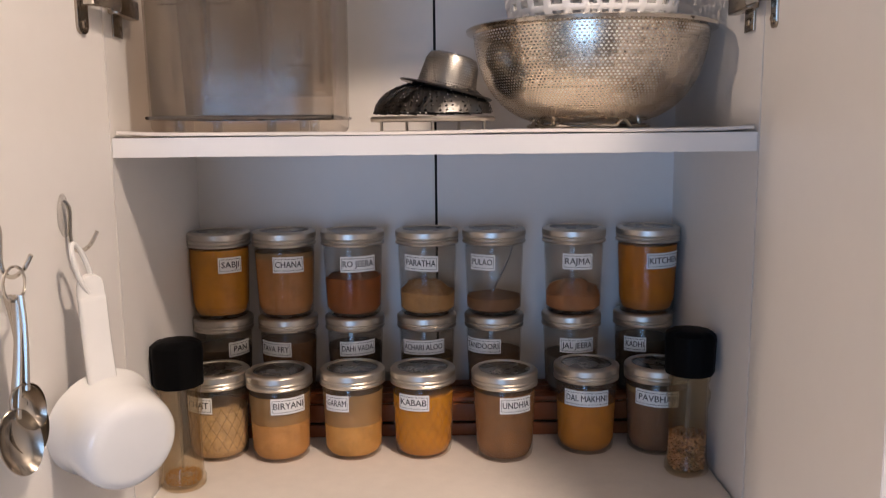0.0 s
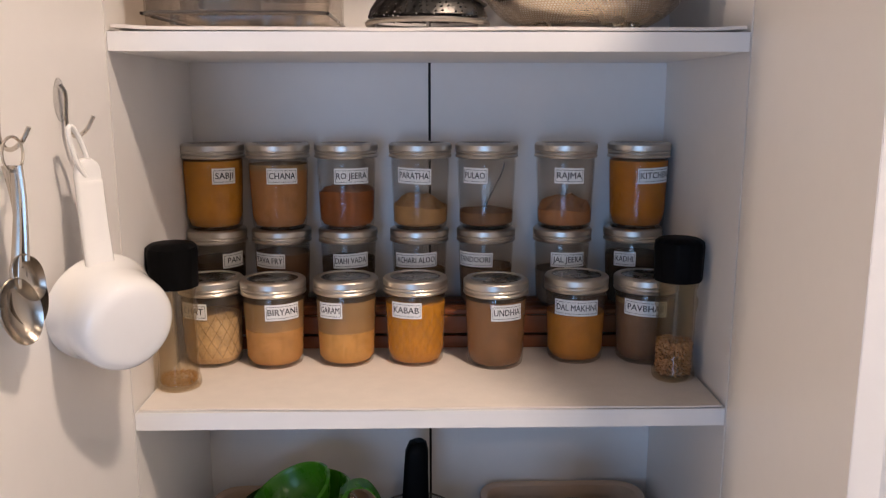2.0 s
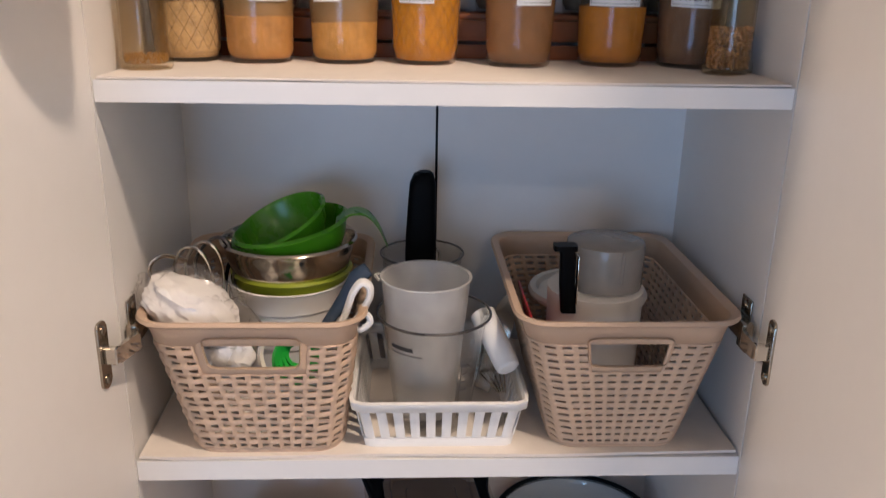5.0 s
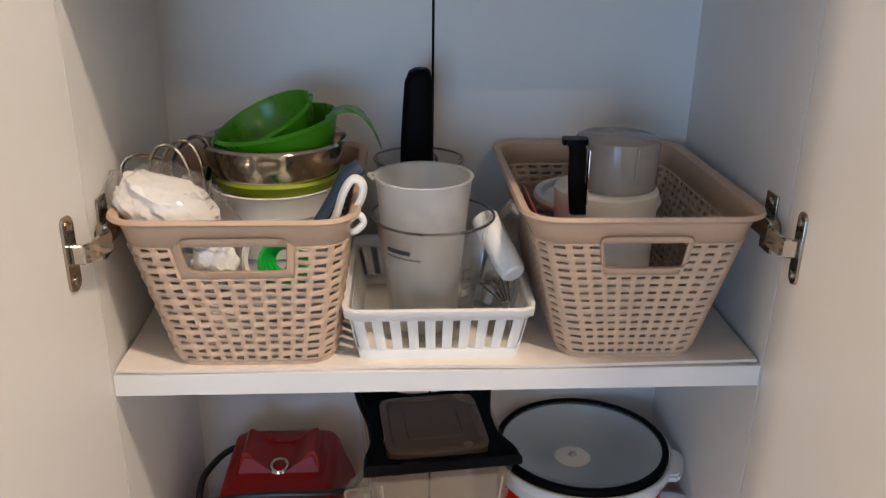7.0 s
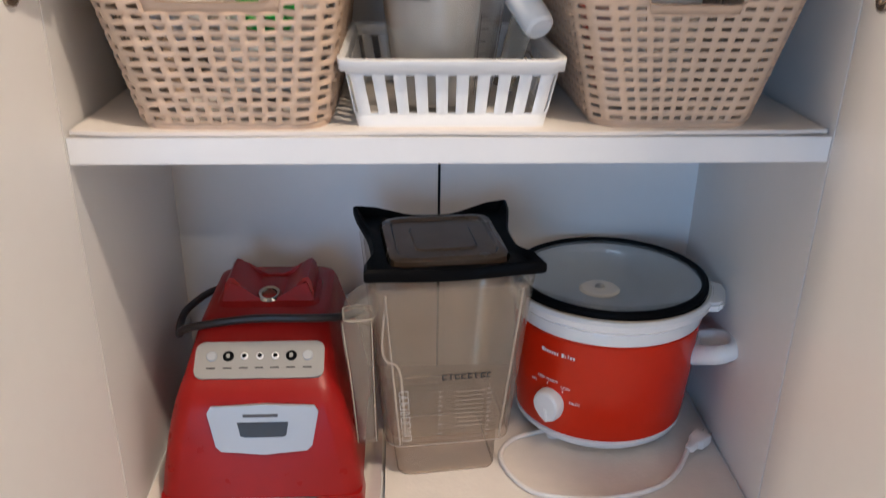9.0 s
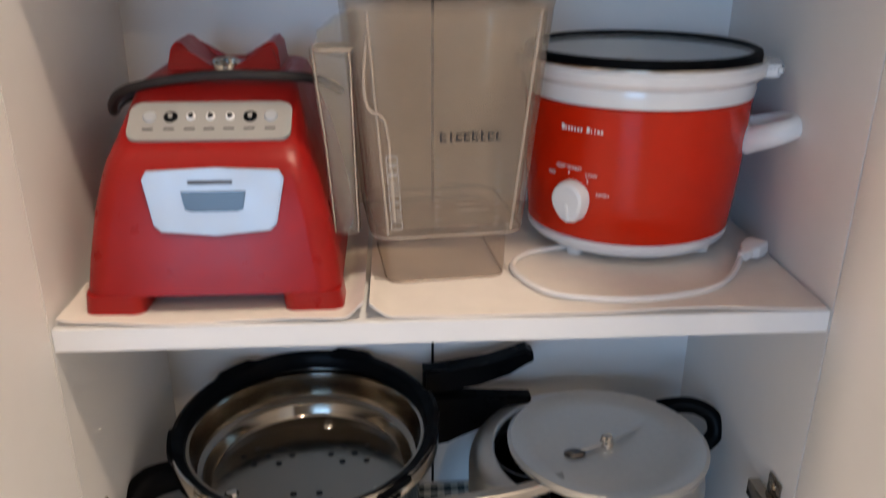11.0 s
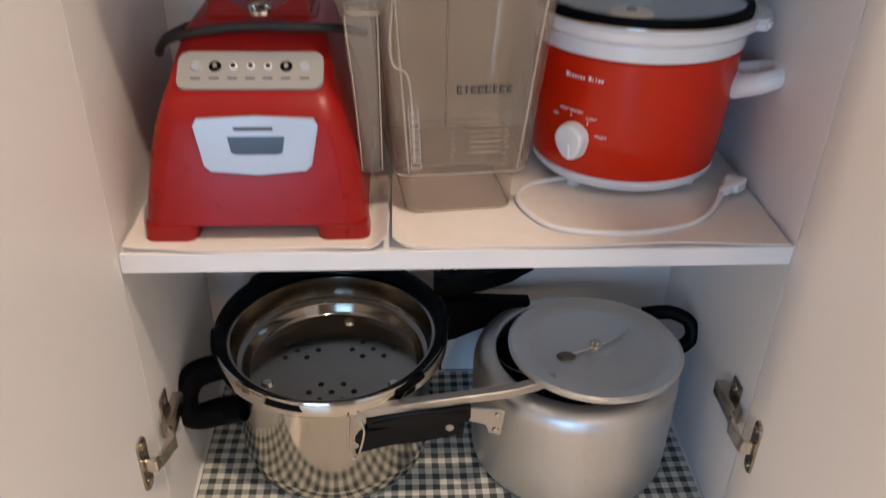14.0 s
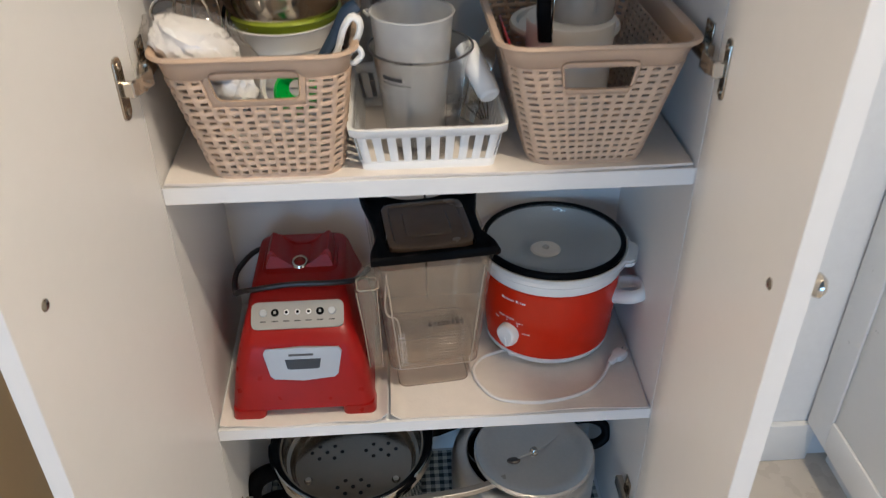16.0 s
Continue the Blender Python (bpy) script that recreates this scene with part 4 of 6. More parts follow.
def grinder(x, y, turn, seeds, label):
    ob = thing("spice_grinder", label, "grinder", (x, y, Z2), turn)
    part("glass", lathe([(0, 0.002), (0.018, 0.0012), (0.0215, 0.0), (0.0232, 0.003), (0.0232, 0.009), (0.0215, 0.014), (0.0205, 0.03), (0.0208, 0.075), (0.0228, 0.083), (0.0228, 0.09), (0.0205, 0.093), (0.0205, 0.1), (0.0222, 0.104), (0.0222, 0.109), (0.0195, 0.109), (0.0185, 0.095), (0.0188, 0.03), (0.02, 0.009), (0.018, 0.005), (0, 0.0055)], 40), GRINDER_GLASS, ob)
    seg = 44
    rings = []
    for r, z in ((0.0205, 0.1092), (0.0245, 0.1098), (0.0255, 0.112), (0.0258, 0.128), (0.0264, 0.146), (0.0255, 0.152), (0.0215, 0.1555), (0.012, 0.157)):
        rings.append([Vector(((r + 0.0006 * (math.cos(11 * 2 * math.pi * i / seg))) * math.cos(2 * math.pi * i / seg), (r + 0.0006 * math.cos(11 * 2 * math.pi * i / seg)) * math.sin(2 * math.pi * i / seg), z)) for i in range(seg)])
    part("cap", loft(rings), BLACK_MATT, ob, "black grinder cap")
    part("spindle", tube([(0, 0, 0.02), (0, 0, 0.1095)], 0.0018, 8, 2), FILM, ob)
    rnd = random.Random(int(x * 1000))
    bm = bmesh.new()
    n, top = (900, 0.043) if seeds else (420, 0.013)
    for _ in range(n):
        z = 0.0065 + (top - 0.0065) * rnd.random()
        a, r = rnd.uniform(0, 2 * math.pi), 0.0178 * math.sqrt(rnd.random()) if rnd.random() < 0.25 else rnd.uniform(0.0165, 0.0186)
        s = rnd.uniform(0.0014, 0.0023) if seeds else rnd.uniform(0.0006, 0.0011)
        c = bmesh.ops.create_icosphere(bm, subdivisions=1, radius=s)
        bmesh.ops.transform(bm, matrix=pose(r * math.cos(a), r * math.sin(a), z, rnd.uniform(0, 90), 0, rnd.uniform(0, 180)) @ Matrix.Diagonal((1, 1, 0.7, 1)), verts=c["verts"])
    ob2 = part("seeds", bm, spice("seeds", (0.55, 0.29, 0.13) if seeds else (0.5, 0.27, 0.05)), ob, "golden brown seeds" if seeds else "fine golden crumbs")
    tagged(ob2, kind="stuff")
    return ob


grinder(-0.2695, 0.071, 0, False, "clear spice grinder with black cap, nearly empty")
grinder(0.2665, 0.089, 20, True, "clear spice grinder with black cap, seeds inside")

# ---- things hanging on the left door ----
DL = DOOR_L[1], DOOR_L[2], DOOR_L[3]


def on_left_door(run, z, off=0.0):
    a, d, out = DL
    return a + d * run - out * off + Vector((0, 0, z))


def door_hook(run, z, label):
    ob = thing("wall_hook", label, "hook", on_left_door(run, z))
    a, d, out = DL
    inn = -out
    up = Vector((0, 0, 1))
    m = Matrix(((d.x, inn.x, 0, 0), (d.y, inn.y, 0, 0), (0, 0, 1, 0), (0, 0, 0, 1)))
    bm = slab([(x * 0.0075, zz * 0.018) for x, zz in [(math.cos(t), math.sin(t)) for t in [2 * math.pi * k / 24 for k in range(24)]]], 0.0003, 0.003, 0.001)
    part("backplate", moved(bm, m), FILM, ob, "clear plastic adhesive backplate")
    pts = [inn * 0.003 + up * 0.012, inn * 0.007 + up * 0.004, inn * 0.006 - up * 0.02, inn * 0.012 - up * 0.029, inn * 0.022 - up * 0.024, inn * 0.029 - up * 0.013]
    part("wire_hook", tube(pts, 0.0017, 8, 5), STEEL, ob)
    return ob


door_hook(0.086, 1.524, "clear adhesive hook with a bent steel wire, carrying a cup")
door_hook(0.176, 1.519, "clear adhesive hook with a bent steel wire, carrying spoons")

cup = thing("measuring_cup", "white glossy plastic measuring cup hanging by its handle", "measuring cup", (-0.2635, -0.112, 1.351))
axis = Vector((0.72, -0.66, -0.16)).normalized()
up = Vector((-0.03, 0.02, 1))
side = axis.cross(up).normalized()
up = side.cross(axis).normalized()
m = Matrix(((side.x, up.x, axis.x, 0), (side.y, up.y, axis.y, 0), (side.z, up.z, axis.z, 0), (0, 0, 0, 1)))
bm = lathe([(0.0, 0.034), (0.026, 0.0338), (0.031, 0.0331), (0.0348, 0.0314), (0.0375, 0.0285), (0.0391, 0.0245), (0.0402, 0.018), (0.0415, 0.005), (0.0435, -0.013), (0.046, -0.0165), (0.0465, -0.0195), (0.0445, -0.0205), (0.042, -0.016), (0.039, 0.005), (0.037, 0.026), (0.0, 0.031)], 56, m=m)
part("bowl", bm, GLAZE, cup)
top = Vector((-0.0145, 0.009, 0.141))
base = up * 0.0405 - axis * 0.012 + side * 0.004
pts = [base, base * 0.7 + top * 0.3 - axis * 0.002, base * 0.35 + top * 0.65 - axis * 0.002, top - Vector((0, 0, 0.03)), top - Vector((0, 0, 0.014))]
rings = []
d0 = side
for k, p in enumerate(smooth_path(pts, 5)):
    f = k / 20
    w, th = (0.0118 - 0.0008 * f) * math.sqrt(max(1 - max(0, (f - 0.82) / 0.19) ** 2, 0.04)), 0.0034
    n = axis
    prof = rrect(w, th, 0.0028, 0, 3)
    rings.append([p + side * q.x + n * q.y for q in prof])
part("handle", loft(rings), GLAZE, cup)
c = top - Vector((0, 0, 0.028))
ring = [c + (side * 0.85 + axis * 0.5) * (0.0072 * math.cos(t)) + (Vector((0, 0, 1)) + side * 0.28) * (0.021 * math.sin(t) + 0.019) for t in [2 * math.pi * k / 14 for k in range(14)]]
part("hanging_loop", tube(ring, 0.0022, 8, 3, True), GLAZE, cup)

spoons = thing("measuring_spoons", "bunch of polished steel measuring spoons on a ring", "spoons", on_left_door(0.19, 1.492, 0.024))
a_, d_, out_ = DL
part("key_ring", tube([Vector((0, 0, 0)) + d_ * 0.012 * math.cos(t) + Vector((0, 0, 1)) * (0.012 * math.sin(t) - 0.004) for t in [2 * math.pi * k / 14 for k in range(14)]], 0.0011, 6, 3, True), STEEL, spoons)
for k, (off, ln, sw, size) in enumerate(((-0.01, 0.073, 0.006, 0.0165), (-0.004, 0.079, -0.006, 0.0185), (0.012, 0.084, -0.012, 0.02), (0.004, 0.066, 0.014, 0.0145))):
    t0 = Vector((0, 0, -0.012)) - out_ * (0.003 * k - 0.006)
    b0 = t0 + d_ * off + Vector((0, 0, -ln))
    sp = part("spoon", tube([t0, t0 * 0.6 + b0 * 0.4 - out_ * 0.002, b0], [0.0034, 0.003, 0.0045], 8, 5, flat=0.5), SPOON_STEEL, spoons)
    m = Matrix.Translation(b0 + Vector((0, 0, -size * 0.85)) - out_ * 0.002) @ (-out_ + d_ * 0.35).to_track_quat("Z", "Y").to_matrix().to_4x4() @ pose(0, 0, 0, 0, 0, 8 * k)
    part("scoop", lathe([(0.0, -0.008), (size * 0.55, -0.0065), (size * 0.86, -0.003), (size, 0.001), (size * 0.97, 0.0016), (size * 0.8, -0.002), (size * 0.5, -0.005), (0, -0.0066)], 32, m=m @ Matrix.Diagonal((0.82, 1.3, 1.3, 1))), SPOON_STEEL, sp)


# ---- basket shelf ----
def woven_basket(cx, cy, hw, hd, bw, bd, height, cols, label, weave, window, lean=(0, 0), turn=0):
    ob = thing("plastic_basket", label, "basket", (cx, cy, Z3), turn, group="beige baskets")
    wall = Wall((hw, hd), (bw, bd), height, 0.026, lean)
    xw, v0, v1 = window
    s_mid = wall.front(0)
    s_half = (xw + 0.003) / wall.total

    def skip(s, v):
        return abs(s - s_mid) < s_half and v > v0 - 0.03

    rows = [0.045 + (0.82 - 0.045) * k / 15 for k in range(16)]
    bm = holed(wall, cols, rows, (0.6, 0.45) if weave else (0.6, 0.4), weave, skip, 0.055 if weave else 0.0)
    bmesh.ops.remove_doubles(bm, verts=bm.verts, dist=1.5e-4)
    thicken(part("woven_wall", bm, BEIGE, ob), 0.0032)
    bm = loft([[wall.at(i / 120, 0.0, -0.006) for i in range(120)], [wall.at(i / 120, 0.012, -0.001) for i in range(120)], [wall.at(i / 120, 0.045) for i in range(120)]], True, False)
    thicken(part("base", bm, BEIGE, ob), 0.0024)
    bm = loft([[wall.at(i / 120, v, o) for i in range(120)] for v, o in ((0.82, 0), (0.97, 0.0005), (0.985, 0.003), (0.99, 0.0065), (0.975, 0.008), (0.965, 0.007))], False, False)
    ob2 = part("rim", bm, BEIGE, ob, "smooth rolled rim")
    thicken(ob2, 0.002)
    # plate with the grip hole
    n = 28
    outer, inner = [], []
    lo, hi = rows[next(k for k in range(16) if (rows[k] + rows[min(k + 1, 15)]) / 2 > v0 - 0.03)], 0.82
    cells = 1 / cols
    c0 = math.floor((s_mid - s_half) / cells + 0.5) * cells
    c1 = math.floor((s_mid + s_half) / cells + 0.5) * cells
    sm, vm, sh, vh = (c0 + c1) / 2, (lo + hi) / 2, (c1 - c0) / 2, (hi - lo) / 2
    wsh, wv, wvm = xw / wall.total, (v1 - v0) / 2, (v0 + v1) / 2
    for k in range(48):
        t = 2 * math.pi * k / 48
        c, s = math.cos(t), math.sin(t)
        q = max(abs(c), abs(s))
        outer.append(wall.at(sm + sh * c / q, vm + vh * s / q))
        e = (abs(c) ** 8 + abs(s) ** 8) ** (-1 / 8)
        inner.append(wall.at(s_mid + wsh * c * e, wvm + wv * s * e, 0.0006))
    lip = [p + Vector((0, -0.0022, 0)) for p in inner]
    bm = loft([outer, [p * 0.9 + q * 0.1 for p, q in zip(inner, outer)], lip, inner], False, False)
    thicken(part("grip_plate", bm, BEIGE, ob, "smooth plate round the grip hole"), 0.002)
    return ob


woven_basket(-0.1705, 0.129, 0.0985, 0.131, 0.071, 0.119, 0.146, 55, "beige woven-look plastic basket full of bowls and tools", 0.0011, (0.048, 0.66, 0.875), lean=(-0.009, 0), turn=0)
woven_basket(0.1725, 0.13, 0.101, 0.133, 0.0635, 0.116, 0.147, 54, "beige woven-look plastic basket holding a small chopper", 0.0, (0.0445, 0.655, 0.865), lean=(0.001, 0))

tray = thing("plastic_tray", "low white plastic tray with slotted sides", "tray", (-0.004, 0.104, Z3))
wall = Wall((0.0825, 0.094), (0.0725, 0.086), 0.055, 0.008)
bm = holed(wall, 42, [0.22, 0.8], (0.41, 0.94))
thicken(part("slotted_wall", bm, WHITE_PLASTIC, tray), 0.002)
thicken(part("base", loft([[wall.at(i / 88, v) for i in range(88)] for v in (0.0, 0.22)], True, False), WHITE_PLASTIC, tray), 0.002)
bm = loft([[wall.at(i / 88, v, o) for i in range(88)] for v, o in ((0.8, 0), (0.97, 0.0), (1.0, 0.0015), (0.99, 0.0045), (0.84, 0.005))], False, False)
thicken(part("rim", bm, WHITE_PLASTIC, tray), 0.0016)

jug = thing("measuring_beaker", "clear plastic measuring beaker with dark rim line", "beaker", (-0.0085, 0.068, Z3 + 0.002))
jug_prof = [(0.0, 0.001), (0.034, 0.001), (0.0375, 0.004), (0.039, 0.012), (0.05, 0.1), (0.0535, 0.118), (0.057, 0.1225)]
part("wall", lathe(jug_prof + [(r - 0.002, z + 0.001) for r, z in reversed(jug_prof[3:])] + [(0.035, 0.006), (0, 0.0055)], 56), FILM, jug)
part("rim_edge", tube([(0.0568 * math.cos(t), 0.0568 * math.sin(t), 0.1225) for t in [2 * math.pi * k / 40 for k in range(40)]], 0.0013, 6, 2, True), DARK_STEEL, jug)


def beaker_r(z):
    return 0.039 + (z - 0.012) * (0.011 / 0.088) + 0.0004


def on_round(bm, r_of, lift, turn, z0):
    for v in bm.verts:
        zz = z0 + v.co.z
        r = r_of(zz) + lift
        a = radians(-90 + turn) + v.co.x / r
        v.co = Vector((r * math.cos(a), r * math.sin(a), zz))
    return bm


def bar(x0, x1, z0, z1, n=8):
    bm = bmesh.new()
    lo = [bm.verts.new((x0 + (x1 - x0) * i / n, 0, z0)) for i in range(n + 1)]
    hi = [bm.verts.new((x0 + (x1 - x0) * i / n, 0, z1)) for i in range(n + 1)]
    for i in range(n):
        bm.faces.new((lo[i], lo[i + 1], hi[i + 1], hi[i]))
    return bm


part("brand_mark", on_round(bar(-0.013, 0.013, -0.0022, 0.0022), beaker_r, 0.0003, -40, 0.1005), INK, jug, "dark brand mark")
part("brand_line", on_round(bar(-0.018, 0.019, -0.0007, 0.0007), beaker_r, 0.0003, -36, 0.0945), GREY_PRINT, jug)
for k in range(7):
    part("graduation", on_round(bar(-0.003, 0.003 + 0.002 * (k % 2), -0.0004, 0.0004), beaker_r, 0.0003, 38, 0.025 + 0.0095 * k), GREY_PRINT, jug)
part("graduation_line", on_round(bar(-0.0003, 0.0003, 0.0, 0.062, 1), beaker_r, 0.0003, 33, 0.022), GREY_PRINT, jug)

wcup = thing("frosted_cup", "frosted white plastic cup standing in the beaker", "cup", (-0.0165, 0.078, Z3 + 0.0085))
wp = [(0.0, 0.001), (0.028, 0.001), (0.031, 0.005), (0.0445, 0.148), (0.0462, 0.15), (0.0458, 0.1515), (0.0432, 0.1505), (0.029, 0.006), (0, 0.005)]
part("wall", lathe(wp, 56), FROST, wcup)
part("pouring_lip", tube([(-0.046, -0.012, 0.1505), (-0.0505, -0.004, 0.1525), (-0.047, 0.006, 0.1505)], 0.0016, 6, 4), FROST, wcup)

gcup = thing("clear_cup", "clear glass cup behind, holding a blender wand", "cup", (-0.018, 0.2, Z3 + 0.002))
part("wall", lathe([(0.0, 0.001), (0.034, 0.001), (0.037, 0.005), (0.0455, 0.137), (0.0475, 0.14), (0.0455, 0.1415), (0.0435, 0.137), (0.035, 0.006), (0, 0.005)], 48), FILM, gcup)
part("rim_edge", tube([(0.0472 * math.cos(t), 0.0472 * math.sin(t), 0.1405) for t in [2 * math.pi * k / 40 for k in range(40)]], 0.0012, 6, 2, True), DARK_STEEL, gcup)
wand = thing("blender_wand", "black immersion blender handle standing upright in a cup", "blender", (-0.021, 0.203, Z3 + 0.008))
rings = [rrect(hw, hd, 0.008, z, 4, cx=cx) for hw, hd, z, cx in ((0.012, 0.012, 0.0, 0), (0.013, 0.013, 0.08, 0), (0.0165, 0.015, 0.12, 0), (0.017, 0.0155, 0.15, 0.001), (0.0155, 0.0145, 0.19, 0.002), (0.0145, 0.013, 0.215, 0.003), (0.011, 0.011, 0.226, 0.004), (0.007, 0.008, 0.229, 0.005))]
part("grip", loft(rings), BLACK_MATT, wand)
part("shaft_ring", tube([(0.02, -0.012, 0.12), (0.0225, -0.01, 0.135), (0.019, -0.01, 0.142)], 0.0012, 6, 4), STEEL, wand)

rod = thing("plastic_pusher", "white plastic pusher rod leaning in the tray", "pusher")
p0, p1 = Vector((0.066, 0.044, Z3 + 0.073)), Vector((0.042, 0.1, Z3 + 0.112))
m = Matrix.Translation(p0) @ (p1 - p0).to_track_quat("Z", "Y").to_matrix().to_4x4()
part("rod", lathe([(0.0, -0.001), (0.009, -0.0005), (0.0115, 0.0015), (0.0125, 0.006), (0.0132, 0.05), (0.0132, 0.068), (0.0, 0.069)], 32, m=m), WHITE_PLASTIC, rod)
blade = thing("spatula_blade", "thin pale steel blade leaning in the tray", "spatula")
bm = slab([(-0.014, -0.055), (0.004, -0.058), (0.016, 0.02), (0.013, 0.045), (0.002, 0.055), (-0.006, 0.04)], -0.0006, 0.0006)
part("blade", moved(bm, pose(0.062, 0.128, Z3 + 0.064, -14, 6, -20)), STEEL, blade)
tines = thing("wire_whisk", "small wire whisk lying in the tray", "whisk")
for k in range(5):
    part("wire", tube([(0.035 + 0.006 * k, 0.165, Z3 + 0.018), (0.045 + 0.006 * k, 0.12, Z3 + 0.03 + 0.003 * k), (0.058 + 0.002 * k, 0.06, Z3 + 0.038)], 0.0009, 6, 4), STEEL, tines)

# bowls stacked in the first basket
BX, BY = -0.1615, 0.15


def bowl_profile(r, h, foot, t=0.002):
    outer = [(0.0, 0.0), (foot, 0.0), (foot + (r - foot) * 0.45, h * 0.18), (foot + (r - foot) * 0.8, h * 0.55), (r, h), (r + 0.0025, h + 0.0006)]
    outer = [(0.0, 0.0)] + [(p.x, p.y) for p in smooth_path([(a, b, 0) for a, b in outer[1:]], 3)]
    return outer + [(max(a - t, 0), b + t * 0.8) for a, b in reversed(outer[:-1])]


b = thing("ribbed_bowl", "white ribbed plastic bowl standing in the basket", "bowl", (BX, BY - 0.006, Z3 + 0.006))
part("wall", lathe([(0, 0), (0.044, 0), (0.048, 0.004), (0.051, 0.03), (0.0528, 0.032), (0.0545, 0.064), (0.0562, 0.066), (0.0585, 0.104), (0.0605, 0.106), (0.063, 0.127), (0.0645, 0.129), (0.062, 0.1295), (0.05, 0.03), (0.046, 0.006), (0, 0.004)], 56), WHITE_PLASTIC, b)
b = thing("olive_bowl", "olive green plastic bowl in the stack of bowls", "bowl", (BX + 0.002, BY, Z3 + 0.0975))
part("wall", lathe(bowl_profile(0.0625, 0.045, 0.04), 56), OLIVE, b)
b = thing("steel_bowl", "polished stainless steel bowl in the stack of bowls", "bowl", (BX + 0.0005, BY, Z3 + 0.121))
part("wall", lathe(bowl_profile(0.07, 0.055, 0.04, 0.0012), 64), STEEL, b)
b = thing("green_scoop_bowl", "glossy green plastic bowl with curled grip, tilted", "bowl")
b.matrix_world = pose(BX + 0.012, BY, Z3 + 0.145, 3, -11, 0)
part("wall", lathe(bowl_profile(0.0605, 0.046, 0.024, 0.0022), 56), GREEN, b)
b2 = thing("green_measuring_bowl", "second green plastic bowl nested and tipped upward", "bowl")
b2.matrix_world = pose(BX + 0.006, BY + 0.006, Z3 + 0.158, 11, -24, 0)
part("wall", lathe(bowl_profile(0.0525, 0.04, 0.022, 0.002), 56), GREEN, b2)
rows = []
for p, w in zip(smooth_path([(0.048, -0.006, 0.044), (0.064, 0.0, 0.05), (0.08, 0.006, 0.044), (0.09, 0.008, 0.026), (0.095, 0.008, 0.002)], 5), [0.014 - 0.0004 * k for k in range(21)]):
    rows.append([p + Vector((0, -w, 0)), p + Vector((0, w, 0)), p + Vector((0, w, -0.0022)), p + Vector((0, -w, -0.0022))])
part("grip", loft(rows), GREEN, b, "curled green grip")

peeler = thing("hand_peeler", "navy and white kitchen tool with a loop handle", "peeler", (-0.003, 0.002, 0.002))
part("grip", tube([(-0.114, 0.036, Z3 + 0.116), (-0.095, 0.048, Z3 + 0.141), (-0.081, 0.052, Z3 + 0.163), (-0.07, 0.054, Z3 + 0.172)], [0.006, 0.0085, 0.011, 0.0085], 12, 6, flat=0.7), NAVY, peeler, "navy blue grip")
part("loop", tube([(-0.104, 0.03, Z3 + 0.108), (-0.092, 0.034, Z3 + 0.132), (-0.084, 0.035, Z3 + 0.155), (-0.0755, 0.036, Z3 + 0.165), (-0.068, 0.036, Z3 + 0.16), (-0.0695, 0.036, Z3 + 0.147), (-0.081, 0.034, Z3 + 0.128), (-0.092, 0.03, Z3 + 0.108)], 0.0056, 10, 5, flat=0.6), WHITE_PLASTIC, peeler, "white loop handle")
part("lower_loop", tube([(-0.083, 0.036, Z3 + 0.125), (-0.0725, 0.038, Z3 + 0.132), (-0.068, 0.038, Z3 + 0.124), (-0.076, 0.036, Z3 + 0.117), (-0.083, 0.034, Z3 + 0.118)], 0.0032, 8, 5), WHITE_PLASTIC, peeler)
ladle = thing("white_ladle", "white plastic spoon head under the tools", "ladle", (-0.122, 0.045, Z3 + 0.107))
part("head", lathe([(0, 0.009), (0.014, 0.0075), (0.021, 0.003), (0.0225, 0), (0.02, -0.001), (0, 0.004)], 32), IVORY, ladle)

coil = thing("green_scrubber", "bright green round plastic part inside the basket", "kitchen part", (-0.141, 0.03, Z3 + 0.091))
for k in range(4):
    part("ring", lathe([(0.021 - 0.003 * k, 0), (0.024 - 0.003 * k, 0.003), (0.021 - 0.003 * k, 0.006), (0.018 - 0.003 * k, 0.003), (0.021 - 0.003 * k, 0)], 32, m=pose(0, 0.004 * k, 0.0, 70, 0, 0)), BRIGHT_GREEN, coil)
part("white_ring", lathe([(0.028, 0), (0.031, 0.003), (0.028, 0.006), (0.025, 0.003), (0.028, 0)], 36, m=pose(-0.008, 0.008, 0.002, 70, 0, 0)), IVORY, coil)

bag = thing("powder_bag", "crumpled clear bag of white powder in the basket", "bag", (-0.241, 0.04, Z3 + 0.141))


def lump(rx, ry, rz, seed, rough, sub=4):
    bm = bmesh.new()
    bmesh.ops.create_icosphere(bm, subdivisions=sub, radius=1)
    for v in bm.verts:
        n = noise.noise(v.co * 1.6 + Vector((seed, 0, 0))) * 0.5 + noise.noise(v.co * 4.5 + Vector((0, seed, 0))) * 0.3 + noise.noise(v.co * 11 + Vector((0, 0, seed))) * 0.14
        v.co = Vector((v.co.x * rx, v.co.y * ry, v.co.z * rz)) * (1 + rough * n)
    return bm


